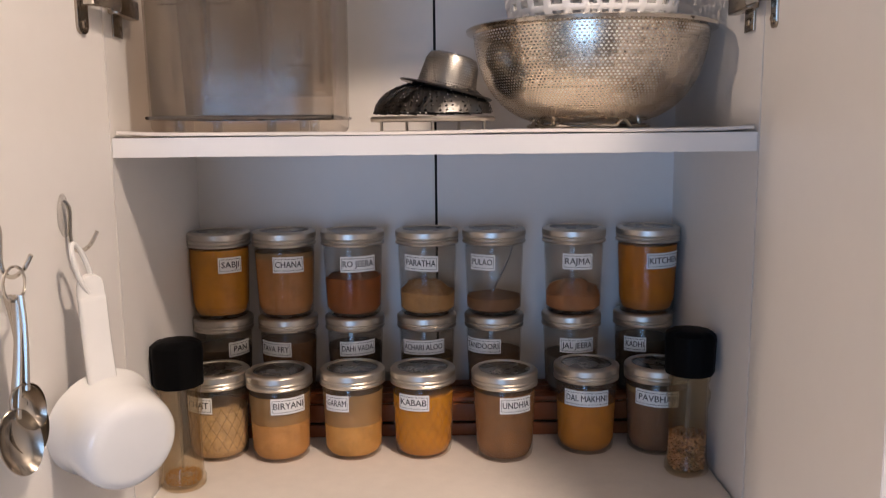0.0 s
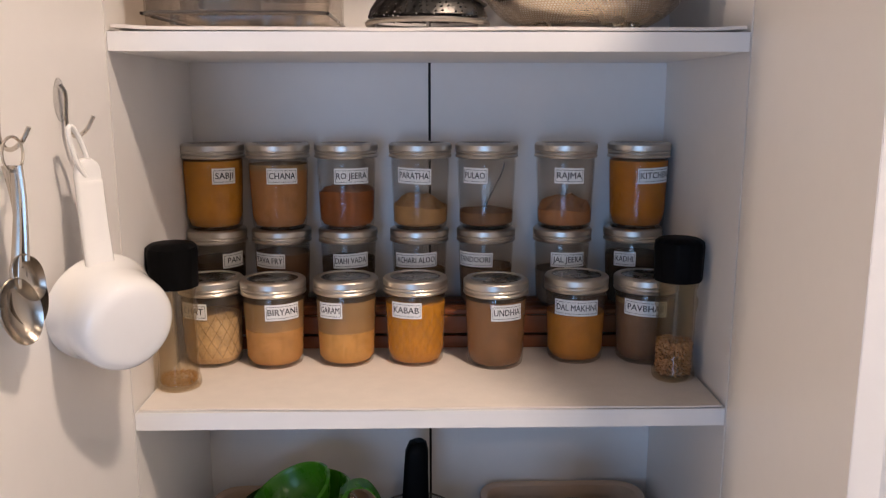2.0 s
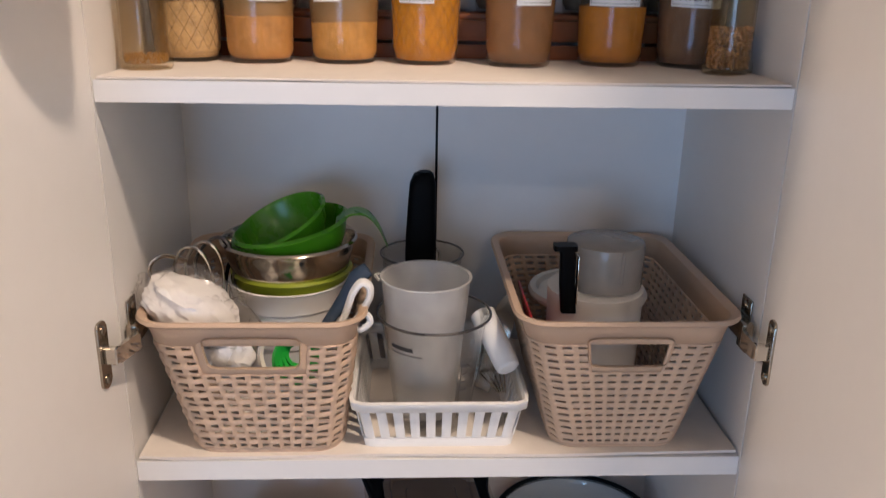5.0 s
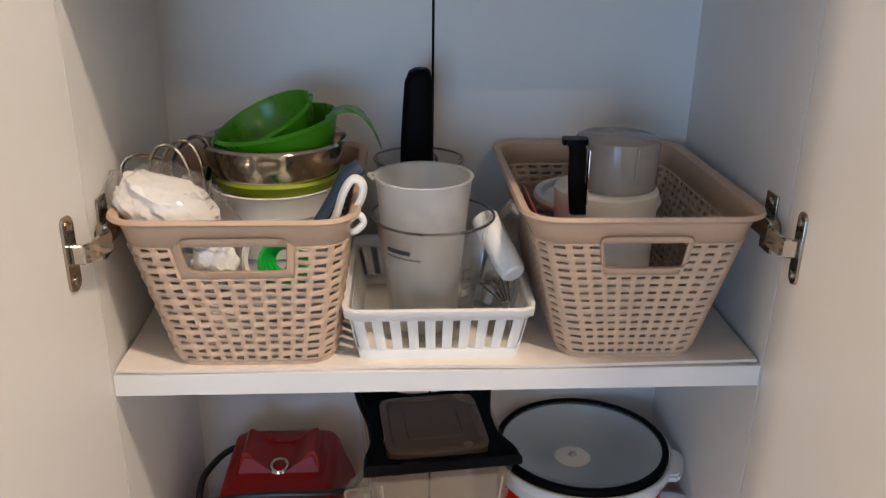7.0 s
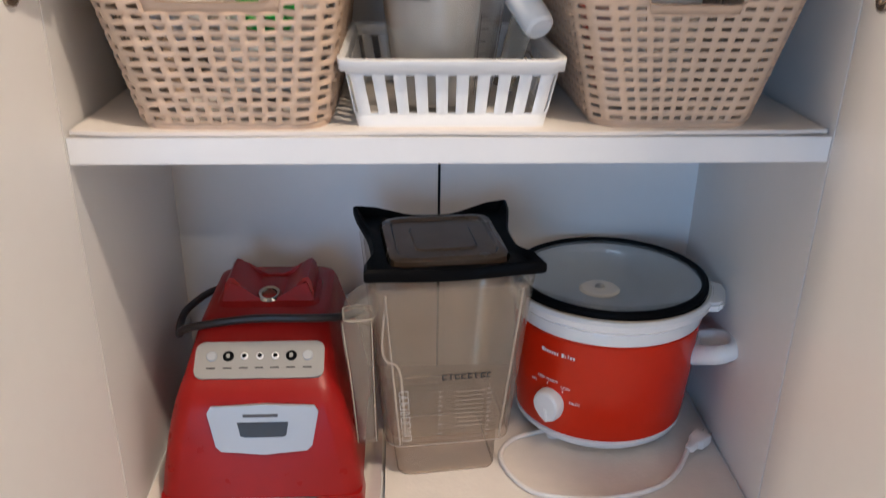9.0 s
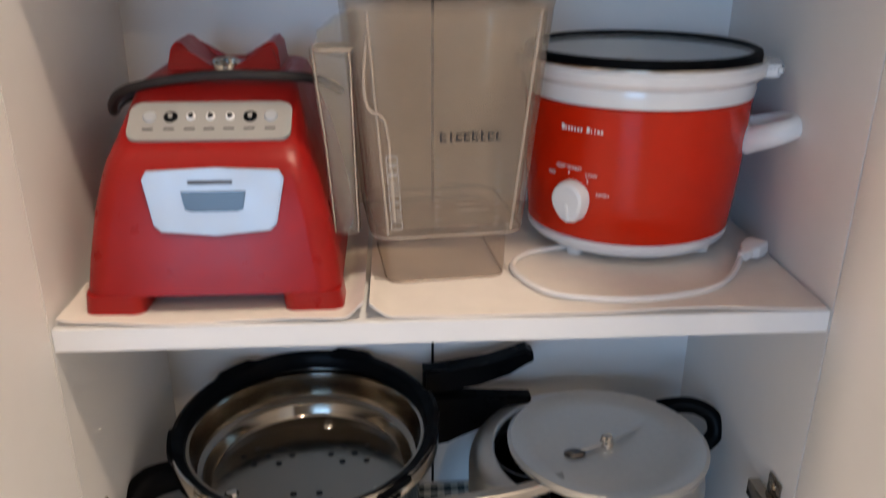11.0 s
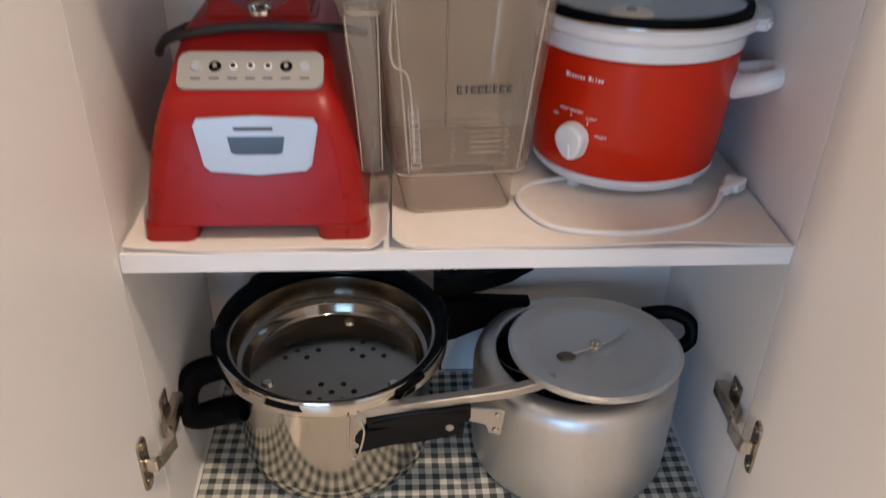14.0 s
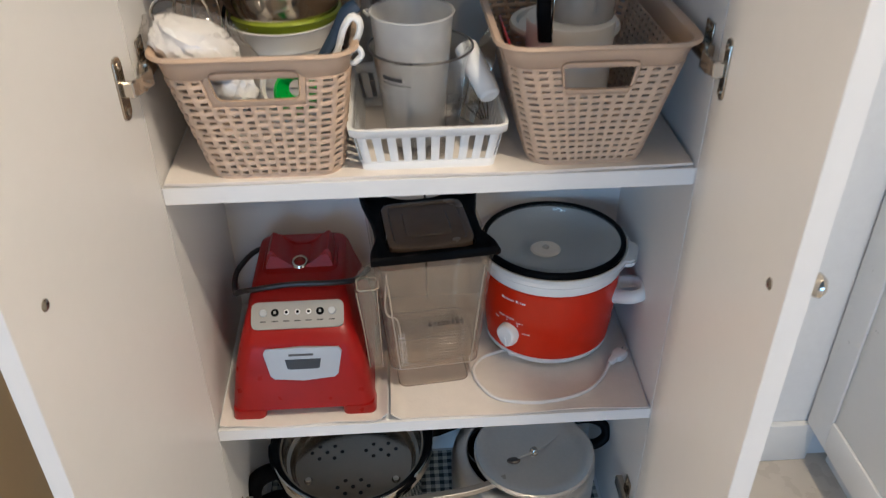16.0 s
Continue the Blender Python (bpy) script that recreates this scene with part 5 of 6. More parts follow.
part("powder", moved(lump(0.05, 0.033, 0.026, 3, 0.36), pose(0, 0, 0, 0, 25, -8)), POWDER, bag, "white lumpy powder")
part("powder_clump", moved(lump(0.026, 0.022, 0.026, 8, 0.4), pose(0.03, 0.004, -0.05, 0, 0, 0)), POWDER, bag)
part("film", moved(lump(0.056, 0.037, 0.031, 4, 0.45), pose(0.005, 0, 0.001, 0, 25, -8)), BAG_FILM, bag, "clear plastic film")
bm = bmesh.new()
gx, gy = 14, 8
grid = [[bm.verts.new((0.0 + 0.052 * i / gx, -0.012 + 0.05 * j / gy - 0.01 * i / gx, 0.0235 - 0.018 * i / gx + 0.007 * noise.noise(Vector((i * 0.6, j * 0.7, 2))))) for i in range(gx + 1)] for j in range(gy + 1)]
for j in range(gy):
    for i in range(gx):
        bm.faces.new((grid[j][i], grid[j][i + 1], grid[j + 1][i + 1], grid[j + 1][i]))
part("film_flap", bm, BAG_FILM, bag)

beaters = thing("mixer_beaters", "steel mixer beaters lying in the basket", "beaters", (-0.017, -0.012, 0.024))
for k in range(3):
    y = 0.1 + 0.016 * k
    part("wire_blade", tube([(-0.235 + 0.004 * k, y, Z3 + 0.075), (-0.25 + 0.006 * k, y, Z3 + 0.13), (-0.242 + 0.01 * k, y, Z3 + 0.157), (-0.226 + 0.01 * k, y, Z3 + 0.159), (-0.214 + 0.008 * k, y, Z3 + 0.135), (-0.212 + 0.004 * k, y, Z3 + 0.08)], 0.003, 8, 5, flat=0.6), STEEL if k < 2 else DARK_STEEL, beaters)
part("wire_blade", tube([(-0.26, 0.09, Z3 + 0.11), (-0.272, 0.092, Z3 + 0.14), (-0.26, 0.1, Z3 + 0.152), (-0.238, 0.105, Z3 + 0.146)], 0.0028, 8, 5, flat=0.6), STEEL, beaters)
cable = thing("black_cable", "thin black cable looped in the basket", "cable")
for k in range(4):
    part("loop", tube([(-0.232 + 0.005 * k, 0.135, Z3 + 0.09), (-0.225 + 0.007 * k, 0.14, Z3 + 0.148), (-0.205 + 0.006 * k, 0.146, Z3 + 0.15 - 0.004 * k), (-0.2 + 0.004 * k, 0.15, Z3 + 0.09)], 0.0021, 8, 5), BLACK, cable)

# small chopper in the second basket
CX, CY = 0.161, 0.102
chop = thing("mini_chopper", "white food chopper with smoky clear cup on top", "chopper", (CX, CY, Z3 + 0.006))
part("body", lathe([(0, 0), (0.043, 0), (0.046, 0.003), (0.0475, 0.03), (0.0495, 0.13), (0.0497, 0.1335), (0.047, 0.135), (0.0, 0.136)], 56), IVORY, chop, "ivory plastic cup body")
part("clear_cup", lathe([(0.039, 0.1365), (0.0397, 0.139), (0.0403, 0.178), (0.0392, 0.183), (0.036, 0.1845), (0, 0.185)], 56, m=pose(0.0075, 0, 0)), SMOKE, chop, "smoky clear upturned cup")
part("clear_cup_lining", lathe([(0.037, 0.1365), (0.0385, 0.176), (0.035, 0.182), (0, 0.1825)], 48, m=pose(0.0075, 0, 0)), SMOKE, chop)
part("cup_ridge", tube([(0.016, -0.0392, 0.15), (0.0165, -0.0397, 0.182)], 0.0018, 6, 2), SMOKE, chop)
hdl = part("handle", loft([rrect(0.0075, 0.006, 0.003, z, 3, cx=-0.038 + cx, cy=-0.037) for z, cx in ((0.12, 0.003), (0.15, 0.0), (0.18, -0.001), (0.186, -0.003))]), BLACK, chop, "black plastic handle")
part("handle_cap", loft([rrect(0.0115, 0.008, 0.004, z, 3, cx=-0.042, cy=-0.037) for z in (0.1855, 0.191)]), BLACK, hdl)
part("steel_strip", box(-0.0295, -0.028, -0.044, -0.03, 0.13, 0.18, 0.0005), STEEL, hdl)
lidp = thing("chopper_lid", "ivory plastic lid with ear tabs behind the chopper", "lid", (CX + 0.004, CY + 0.05, Z3 + 0.108))
part("disc", lathe([(0, 0), (0.058, 0), (0.064, 0.003), (0.0655, 0.007), (0.0635, 0.011), (0.057, 0.011), (0.054, 0.006), (0, 0.005)], 48), IVORY, lidp)
part("red_button", lathe([(0, 0), (0.009, 0), (0.01, 0.012), (0.008, 0.018), (0, 0.019)], 24, m=pose(0.042, 0.012, 0.0105)), RED, lidp)
redp = thing("red_board", "thin red plastic sheet standing in the basket", "plastic sheet")
part("sheet", moved(box(-0.0012, 0.0012, -0.055, 0.055, -0.052, 0.052, 0.0006), pose(0.0985, 0.085, Z3 + 0.079, 3, -14, 0)), RED, redp)

# ---- blender shelf ----
BCX = -0.1785
base = thing("countertop_blender", "red countertop blender base with a silver front plate", "blender", (BCX, 0.0, Z4))
specs = [(0.0155, 0.0955, 0.0175, 0.254), (0.04, 0.092, 0.0215, 0.252), (0.075, 0.086, 0.029, 0.248), (0.1, 0.0795, 0.036, 0.244), (0.1115, 0.0755, 0.0405, 0.242), (0.1225, 0.0715, 0.054, 0.24), (0.1505, 0.0635, 0.092, 0.236), (0.157, 0.061, 0.101, 0.232), (0.16, 0.056, 0.108, 0.226)]
rings = [rrect(hw, (y1 - y0) / 2, 0.018, z, 5, cy=(y0 + y1) / 2) for z, hw, y0, y1 in specs]
part("housing", loft(rings), RED, base)
for sx in (-1, 1):
    for y0, y1 in ((0.0165, 0.062), (0.2, 0.254)):
        bm = loft([rrect(0.0225, (y1 - y0) / 2, 0.01, z, 4, cx=sx * (0.073 + dx), cy=(y0 + y1) / 2) for z, dx in ((0.0, 0.0015), (0.002, 0.0012), (0.0165, -0.0006))])
        part("foot", bm, RED, base)
part("underside", box(-0.07, 0.07, 0.05, 0.24, 0.008, 0.0155), BLACK, base)
# horned coupling on top
half = [(-0.0465, 0.0), (-0.0455, 0.024), (-0.0435, 0.0385), (-0.0395, 0.0435), (-0.035, 0.0425), (-0.0285, 0.0365), (-0.0185, 0.026), (-0.009, 0.0205)]
prof = half + [(-x, z) for x, z in reversed(half)]
bm = slab(prof, 0.0, 0.075, 0.004)
for v in bm.verts:
    v.co.y += 0.5 * v.co.z * max(0.0, 1 - v.co.y / 0.05)
part("horn_block", moved(bm, pose(0, 0.127, 0.1395, 0, 0, 0)), RED, base, "red jar seat with two raised horns")
part("neck", loft([rrect(0.0525, 0.038, 0.014, 0.158, 5, cy=0.162), rrect(0.05, 0.03, 0.012, 0.1625, 5, cy=0.166)]), RED, base)
part("drive_socket", lathe([(0.0125, 0.0), (0.0125, 0.008), (0.0105, 0.0105), (0.008, 0.0095), (0.006, 0.003), (0, 0.003)], 28, m=pose(0, 0.15, 0.1575, 14)), STEEL, base, "polished steel drive socket")
slope = math.degrees(math.atan2(0.028, 0.038))
KP = Matrix.Translation((0, 0.0698, 0.1348)) @ pose(0, 0, 0, -(90 - slope), 0, 0)
pad = [(p.x, p.y) for p in rrect(0.0605, 0.0185, 0.008)]
kp = part("keypad", moved(slab(pad, -0.0018, 0.001, 0.0008), KP), KEYPAD, base, "grey control panel with round buttons")
for k, x in enumerate((-0.045, -0.0295, -0.0145, 0.0, 0.0145, 0.0295, 0.045)):
    r = 0.0052 if k in (0, 1, 5, 6) else 0.0036
    bm = lathe([(0, 0.0016), (r * 0.8, 0.0016), (r, 0.0006), (r, 0)], 20, m=pose(x, -0.0018, 0.0035, 90, 0, 0))
    button = part("button", moved(bm, KP), (SILVER, BLACK, WHITE_PLASTIC, WHITE_PLASTIC, WHITE_PLASTIC, BLACK, SILVER)[k], kp)
    if k in (1, 5):
        part("button_symbol", moved(box(x - 0.0016, x + 0.0016, -0.0037, -0.0034, 0.0015, 0.0055), KP), KEYPAD, button)
    elif 1 < k < 5:
        part("button_core", moved(lathe([(0, 0.0022), (r * 0.55, 0.0021), (r * 0.6, 0.0015)], 16, m=pose(x, -0.0018, 0.0035, 90, 0, 0)), KP), BLACK, button)
    bm = box(x - 0.004, x + 0.004, -0.0023, -0.0019, -0.009, -0.0076)
    part("button_mark", moved(bm, KP), GREY_PRINT, kp)
FP = Matrix.Translation((0.0055, 0.0295, 0.0845)) @ pose(0, 0, 0, -10, 0, 0)
plate = [(-0.051, 0.017), (-0.0475, 0.0235), (0.0, 0.0255), (0.0475, 0.0235), (0.051, 0.017), (0.0445, -0.0165), (0.0395, -0.0215), (0.0, -0.0245), (-0.0395, -0.0215), (-0.0445, -0.0165)]
pl = part("front_plate", moved(slab(plate, -0.002, 0.003, 0.0012), FP), SILVER, base, "silver front plate with a dark display")
disp = [(-0.0235, 0.0085), (0.0235, 0.0085), (0.021, -0.005), (0.017, -0.0065), (-0.017, -0.0065), (-0.021, -0.005)]
part("display", moved(slab(disp, -0.0028, -0.0015, 0.0004), FP), SCREEN, pl)
part("brand_mark", moved(box(-0.018, 0.014, -0.0024, -0.0019, 0.0135, 0.0165), FP), GREY_PRINT, pl, "grey brand mark")
bcord = thing("power_cord", "black power cord wrapped round the blender base", "cord")
part("cable", tube([(-0.12, 0.262, Z4 + 0.1), (-0.235, 0.25, Z4 + 0.125), (-0.272, 0.19, Z4 + 0.13), (-0.27, 0.135, Z4 + 0.129), (-0.25, 0.104, Z4 + 0.152), (-0.19, 0.098, Z4 + 0.164), (-0.13, 0.098, Z4 + 0.164), (-0.1, 0.112, Z4 + 0.158), (-0.086, 0.16, Z4 + 0.14)], 0.004, 10, 7), BROWN_CORD, bcord)

bj = thing("blender_jar", "smoky clear square blender jar with a black lid", "blender jar", (-0.0045, 0.118, Z4), 6)


def jar_ring(h, z, r=0.016):
    return rrect(h, h, r, z, 4)


def jar_face(bm, x, z):
    """Set a flat mark on the jar's sloping front."""
    return moved(bm, pose(x, -0.0623 - (z - 0.047) * 0.079, z, 4.5, 0, 0))


part("foot", loft([jar_ring(0.049, 0.0, 0.012), jar_ring(0.05, 0.002, 0.012), jar_ring(0.051, 0.041, 0.012)], False, False), AMBER, bj)
part("body", loft([jar_ring(0.05, 0.037), jar_ring(0.058, 0.041), jar_ring(0.062, 0.047), jar_ring(0.0755, 0.218), jar_ring(0.0765, 0.224)], True, False), AMBER, bj)
part("body_lining", loft([jar_ring(0.0565, 0.05), jar_ring(0.059, 0.054), jar_ring(0.0725, 0.218)], True, False), AMBER, bj)
part("base_seam", tube(rrect(0.061, 0.061, 0.016, 0.0445, 4), 0.0008, 6, 1, True), AMBER_EDGE, bj, "dark line round the jar's base")
part("foot_edge", tube(rrect(0.0492, 0.0492, 0.012, 0.001, 4), 0.0009, 6, 1, True), AMBER_EDGE, bj)
for sx in (-1, 1):
    part("corner_rib", tube([(sx * 0.049, -0.062, 0.048), (sx * 0.0625, -0.0757, 0.218)], 0.0012, 6, 3), AMBER_EDGE, bj)
GRIP = [(0.046, 0.0095, 0.009, 0.012, 0.006), (0.05, 0.011, 0.0105, 0.012, 0.005), (0.12, 0.0125, 0.013, 0.009, 0.0), (0.172, 0.0145, 0.015, 0.006, -0.004), (0.19, 0.015, 0.015, 0.005, -0.005)]
hd = part("grip", loft([rrect(hw, hy, 0.006, z, 4, cx=-0.0925 + dx, cy=-0.05 + dy) for z, hw, hy, dx, dy in GRIP], True, False), GRIP_CLEAR, bj, "hollow clear plastic grip")
part("grip_lining", loft([rrect(hw - 0.0022, hy - 0.0022, 0.0045, z + 0.002, 4, cx=-0.0925 + dx, cy=-0.05 + dy) for z, hw, hy, dx, dy in GRIP], True, False), GRIP_CLEAR, hd)
# Thin pale tubes stand in for the bright glints on the grip's edges.
for sx in (-1, 1):
    part("grip_edge_glint", tube([(-0.0925 + dx + sx * (hw - 0.0022), -0.05 + dy - hy, z) for z, hw, hy, dx, dy in GRIP[1:]], 0.0008, 6, 4), AMBER_EDGE, hd)
part("grip_rim", tube(rrect(0.0132, 0.014, 0.006, 0.1915, 4, cx=-0.0855, cy=-0.055), 0.0013, 8, 1, True), AMBER_EDGE, hd)
for y in (-0.068, -0.043):
    part("grip_web", slab([(-0.099, 0.19), (-0.074, 0.185), (-0.066, 0.2), (-0.068, 0.219), (-0.084, 0.212), (-0.096, 0.202)], y, y + 0.0026, 0.0008), GRIP_CLEAR, hd)
part("grip_channel", tube([(-0.062, -0.071, 0.205), (-0.0655, -0.074, 0.17), (-0.0625, -0.0715, 0.15), (-0.052, -0.07, 0.142), (-0.0475, -0.0675, 0.12), (-0.044, -0.064, 0.06)], 0.0013, 8, 5), AMBER_EDGE, bj, "moulded ridge beside the grip")
bm = None
for k, (w, tall) in enumerate(((0.0046, 1), (0.0014, 1), (0.0046, 0), (0.0046, 0), (0.0046, 1), (0.003, 1), (0.0046, 0), (0.0042, 0))):
    x = -0.0215 + 0.0061 * k
    bm = box(x - w / 2, x + w / 2, -0.0012, -0.0006, -0.003, -0.0018, bm=bm)
    bm = box(x - w / 2, x - w / 2 + 0.0011, -0.0012, -0.0006, -0.0018, 0.0045 if tall else 0.0018, bm=bm)
    bm = box(x - w / 2, x + w / 2, -0.0012, -0.0006, 0.0019, 0.0029, bm=bm)
tagged(part("brand_mark", jar_face(moved(bm, pose(0, -0.0006, 0)), 0.014, 0.126), INK, bj, "dark grey brand mark on the jar"), kind="stuff")
for k in range(11):
    for gx in (-0.0125, 0.035):
        part("graduation_mark", jar_face(box(0.0, 0.0022 + 0.0018 * (k % 2), -0.001, -0.0006, 0.0, 0.0008), gx, 0.053 + 0.0056 * k), KEYPAD, bj)
for k in range(9):
    part("graduation_line", jar_face(box(0.004, 0.031, -0.0009, -0.0005, 0.0, 0.0006), 0.0, 0.066 + 0.0052 * k), AMBER_EDGE, bj)
for k in range(8):
    frame_bm = tube([(p.x, -0.0009, p.y) for p in rrect(0.0042, 0.0029 if k not in (1, 4) else 0.0014, 0.001, 0, 2)], 0.0004, 5, 1, True)
    part("moulded_letter", jar_face(frame_bm, -0.0425 - 0.0005 * k, 0.056 + 0.0077 * k), FROST, bj)
lid = part("lid", bmesh.new(), BLACK_MATT, bj, "black rubber lid with flared corners")
star, n = [], 48
for k in range(n):
    t = 2 * math.pi * k / n + math.pi / 4
    c, s = math.cos(t), math.sin(t)
    sq = 1 / max(abs(c), abs(s))
    cor = abs(math.sin(2 * t)) ** 5
    star.append((c * sq * (0.0695 + 0.0115 * cor), s * sq * (0.0695 + 0.0115 * cor), cor))
rings = [[Vector((x * 0.98, y * 0.98, 0.2248 + 0.0085 * c)) for x, y, c in star], [Vector((x, y, 0.2262 + 0.0095 * c)) for x, y, c in star], [Vector((x, y, 0.2335 + 0.0095 * c)) for x, y, c in star], [Vector((x * 0.965, y * 0.965, 0.2365 + 0.009 * c)) for x, y, c in star], [Vector((x * 0.88, y * 0.88, 0.236)) for x, y, c in star]]
q = []
for x, y, c in star:
    t = math.atan2(y, x)
    e = (abs(math.cos(t)) ** 10 + abs(math.sin(t)) ** 10) ** (-0.1)
    q.append((math.cos(t) * e, math.sin(t) * e))
rings += [[Vector((x * 0.0575, y * 0.0575, 0.2355)) for x, y in q], [Vector((x * 0.0565, y * 0.0565, 0.23)) for x, y in q]]
bm = loft(rings, True, True)
bmesh.ops.recalc_face_normals(bm, faces=bm.faces)
bm.to_mesh(lid.data)
bm.free()
lid.data.polygons.foreach_set("use_smooth", [True] * len(lid.data.polygons))
lid.data.set_sharp_from_angle(angle=radians(40))
part("lid_window", loft([[Vector((x * 0.056, y * 0.056, 0.2305)) for x, y in q], [Vector((x * 0.055, y * 0.055, 0.2395)) for x, y in q], [Vector((x * 0.0515, y * 0.0515, 0.2415)) for x, y in q], [Vector((x * 0.0475, y * 0.0475, 0.2412)) for x, y in q], [Vector((x * 0.0455, y * 0.0455, 0.2387)) for x, y in q], [Vector((x * 0.03, y * 0.03, 0.2385)) for x, y in q], [Vector((x * 0.0285, y * 0.0285, 0.2402)) for x, y in q], [Vector((x * 0.025, y * 0.025, 0.2402)) for x, y in q]], False, True), material("brown_clear_lid", (0.1, 0.065, 0.042), 0.27, vary=0.15, grain=30), lid, "smoky brown raised lid window")

cooker = thing("slow_cooker", "red round slow cooker with white crock and glass lid", "slow cooker", (0.177, 0.1705, Z4))
cooker.scale = (1, 0.945, 1)
part("base_ring", lathe([(0, 0.006), (0.065, 0.006), (0.086, 0.008), (0.0915, 0.0135), (0.0925, 0.0185), (0.0905, 0.02), (0, 0.02)], 64), WHITE_PLASTIC, cooker)
for a in (40, 140, 220, 320):
    part("foot", lathe([(0, 0), (0.007, 0), (0.0075, 0.0075), (0, 0.0075)], 16, m=pose(0.075 * math.cos(radians(a)), 0.075 * math.sin(radians(a)), 0)), WHITE_PLASTIC, cooker)
part("housing", lathe([(0.09, 0.02), (0.0925, 0.0215), (0.0955, 0.05), (0.098, 0.09), (0.0995, 0.1355), (0.096, 0.137)], 72), RED_ENAMEL, cooker)
part("crock", lathe([(0.0965, 0.137), (0.1, 0.1385), (0.101, 0.1455), (0.1, 0.152), (0.1035, 0.1535), (0.1085, 0.158), (0.1098, 0.165), (0.107, 0.1685), (0.1, 0.168), (0.095, 0.159), (0.093, 0.08), (0.08, 0.05), (0, 0.045)], 72), GLAZE, cooker, "white stoneware crock")
for sx in (-1, 1):
    tab = [(0.095, -0.034), (0.116, -0.026), (0.1195, -0.018), (0.1195, 0.018), (0.116, 0.026), (0.095, 0.034)]
    bm = loft([[Vector((sx * x, y, z)) for x, y in tab] for z in (0.157, 0.1675)])
    bmesh.ops.bevel(bm, geom=bm.edges[:], offset=0.003, segments=2, affect="EDGES")
    bm = moved(bm, pose(0, 0, 0, 0, 0, -20))
    if sx > 0:
        part("crock_tab", bm, GLAZE, cooker)
    else:
        bm.free()
hnd = part("side_handle", tube([(0.084, -0.05, 0.101), (0.101, -0.072, 0.112), (0.117, -0.072, 0.118), (0.1225, -0.052, 0.119), (0.115, -0.034, 0.113), (0.096, -0.023, 0.105)], [0.0095, 0.008, 0.0072, 0.0072, 0.0076, 0.0095], 12, 6, flat=1.25), WHITE_PLASTIC, cooker, "white loop handle")
part("handle_mount", moved(box(-0.006, 0.004, -0.013, 0.013, -0.012, 0.012, 0.004), pose(0.0875, -0.042, 0.103, 0, 0, -24)), WHITE_PLASTIC, hnd)
glass_lid = part("lid_ring", lathe([(0.0985, 0.1685), (0.1015, 0.1692), (0.1025, 0.172), (0.1015, 0.1755), (0.0985, 0.177), (0.0952, 0.176), (0.0942, 0.173), (0.0955, 0.1695), (0.0985, 0.1685)], 72), BLACK_MATT, cooker, "black rubber ring of the lid")
part("lid_glass", lathe([(0.0948, 0.174), (0.083, 0.169), (0.06, 0.163), (0.03, 0.1595), (0.0, 0.159), (0.03, 0.1575), (0.06, 0.161), (0.083, 0.167), (0.0948, 0.172)], 64), clear("lid_glass", (0.95, 0.96, 0.96), 0.03, 0.09, (0.8, 0.83, 0.85), 0.6), glass_lid)
part("lid_band", lathe([(0.1022, 0.1665), (0.1052, 0.1665), (0.1052, 0.17), (0.1022, 0.17)], 72), STEEL, glass_lid)
part("lid_knob", lathe([(0, 0.1635), (0.004, 0.164), (0.0055, 0.1625), (0.019, 0.162), (0.0215, 0.16), (0.019, 0.1592), (0, 0.1592)], 36, m=pose(-0.012, -0.01, 0)), IVORY, glass_lid)
part("knob_screw", lathe([(0, 0.1665), (0.003, 0.166), (0.005, 0.164), (0.005, 0.1625)], 16, m=pose(-0.012, -0.01, 0)), STEEL_DULL, glass_lid)
house_r = lambda z: 0.0957 + (z - 0.05) * 0.0575 if z < 0.09 else 0.0981 + (z - 0.09) * 0.033
KT = math.degrees(math.asin(-0.067 / 0.096))
DIAL = pose(0.0955 * math.sin(radians(KT)), -0.0955 * math.cos(radians(KT)), 0.058, 90, 0, KT)
drop = []
for k in range(40):
    t = 2 * math.pi * k / 40
    drop.append((t, 1 + 0.3 * max(0.0, math.cos(t + radians(78))) ** 4))
rings = [[Vector((rr * f * math.cos(t), rr * f * math.sin(t), z)) for t, f in drop] for rr, z in ((0.0162, 0.0), (0.016, 0.006), (0.0148, 0.0105), (0.0125, 0.0122))]
kn = part("dial_knob", moved(loft(rings), DIAL), WHITE_PLASTIC, cooker, "white drop-shaped control knob")
part("knob_pointer", moved(box(-0.0018, 0.0018, -0.0185, -0.004, 0.0118, 0.0136, 0.0008), DIAL @ pose(0, 0, 0, 0, 0, 12)), WHITE_PLASTIC, kn)
bm = bmesh.new()
for k, w in enumerate((0.0034, 0.0016, 0.002, 0.002, 0.0016, 0.002, 0.0016, 0.0, 0.0028, 0.0008, 0.0008, 0.002, 0.002)):
    if w:
        x = -0.019 + 0.003 * k
        bm = join(bm, bar(x - w / 2, x + w / 2, -0.0018, 0.0028 if k in (0, 8, 10) else 0.0014, 2))
tagged(part("brand_mark", on_round(bm, house_r, 0.0004, KT + 4, 0.118), PRINT, cooker, "white brand mark"), kind="stuff")
for word, ang, dz in (("OFF", KT - 13.5, 0.0165), ("KEEP WARM", KT - 3, 0.0245), ("LOW", KT + 10, 0.02), ("HIGH", KT + 16, 0.004)):
    bm = text_mesh(word, 0.0034)
    bmesh.ops.triangulate(bm, faces=bm.faces)
    part("lettering", on_round(bm, house_r, 0.0005, ang, 0.06 + dz), PRINT, cooker)
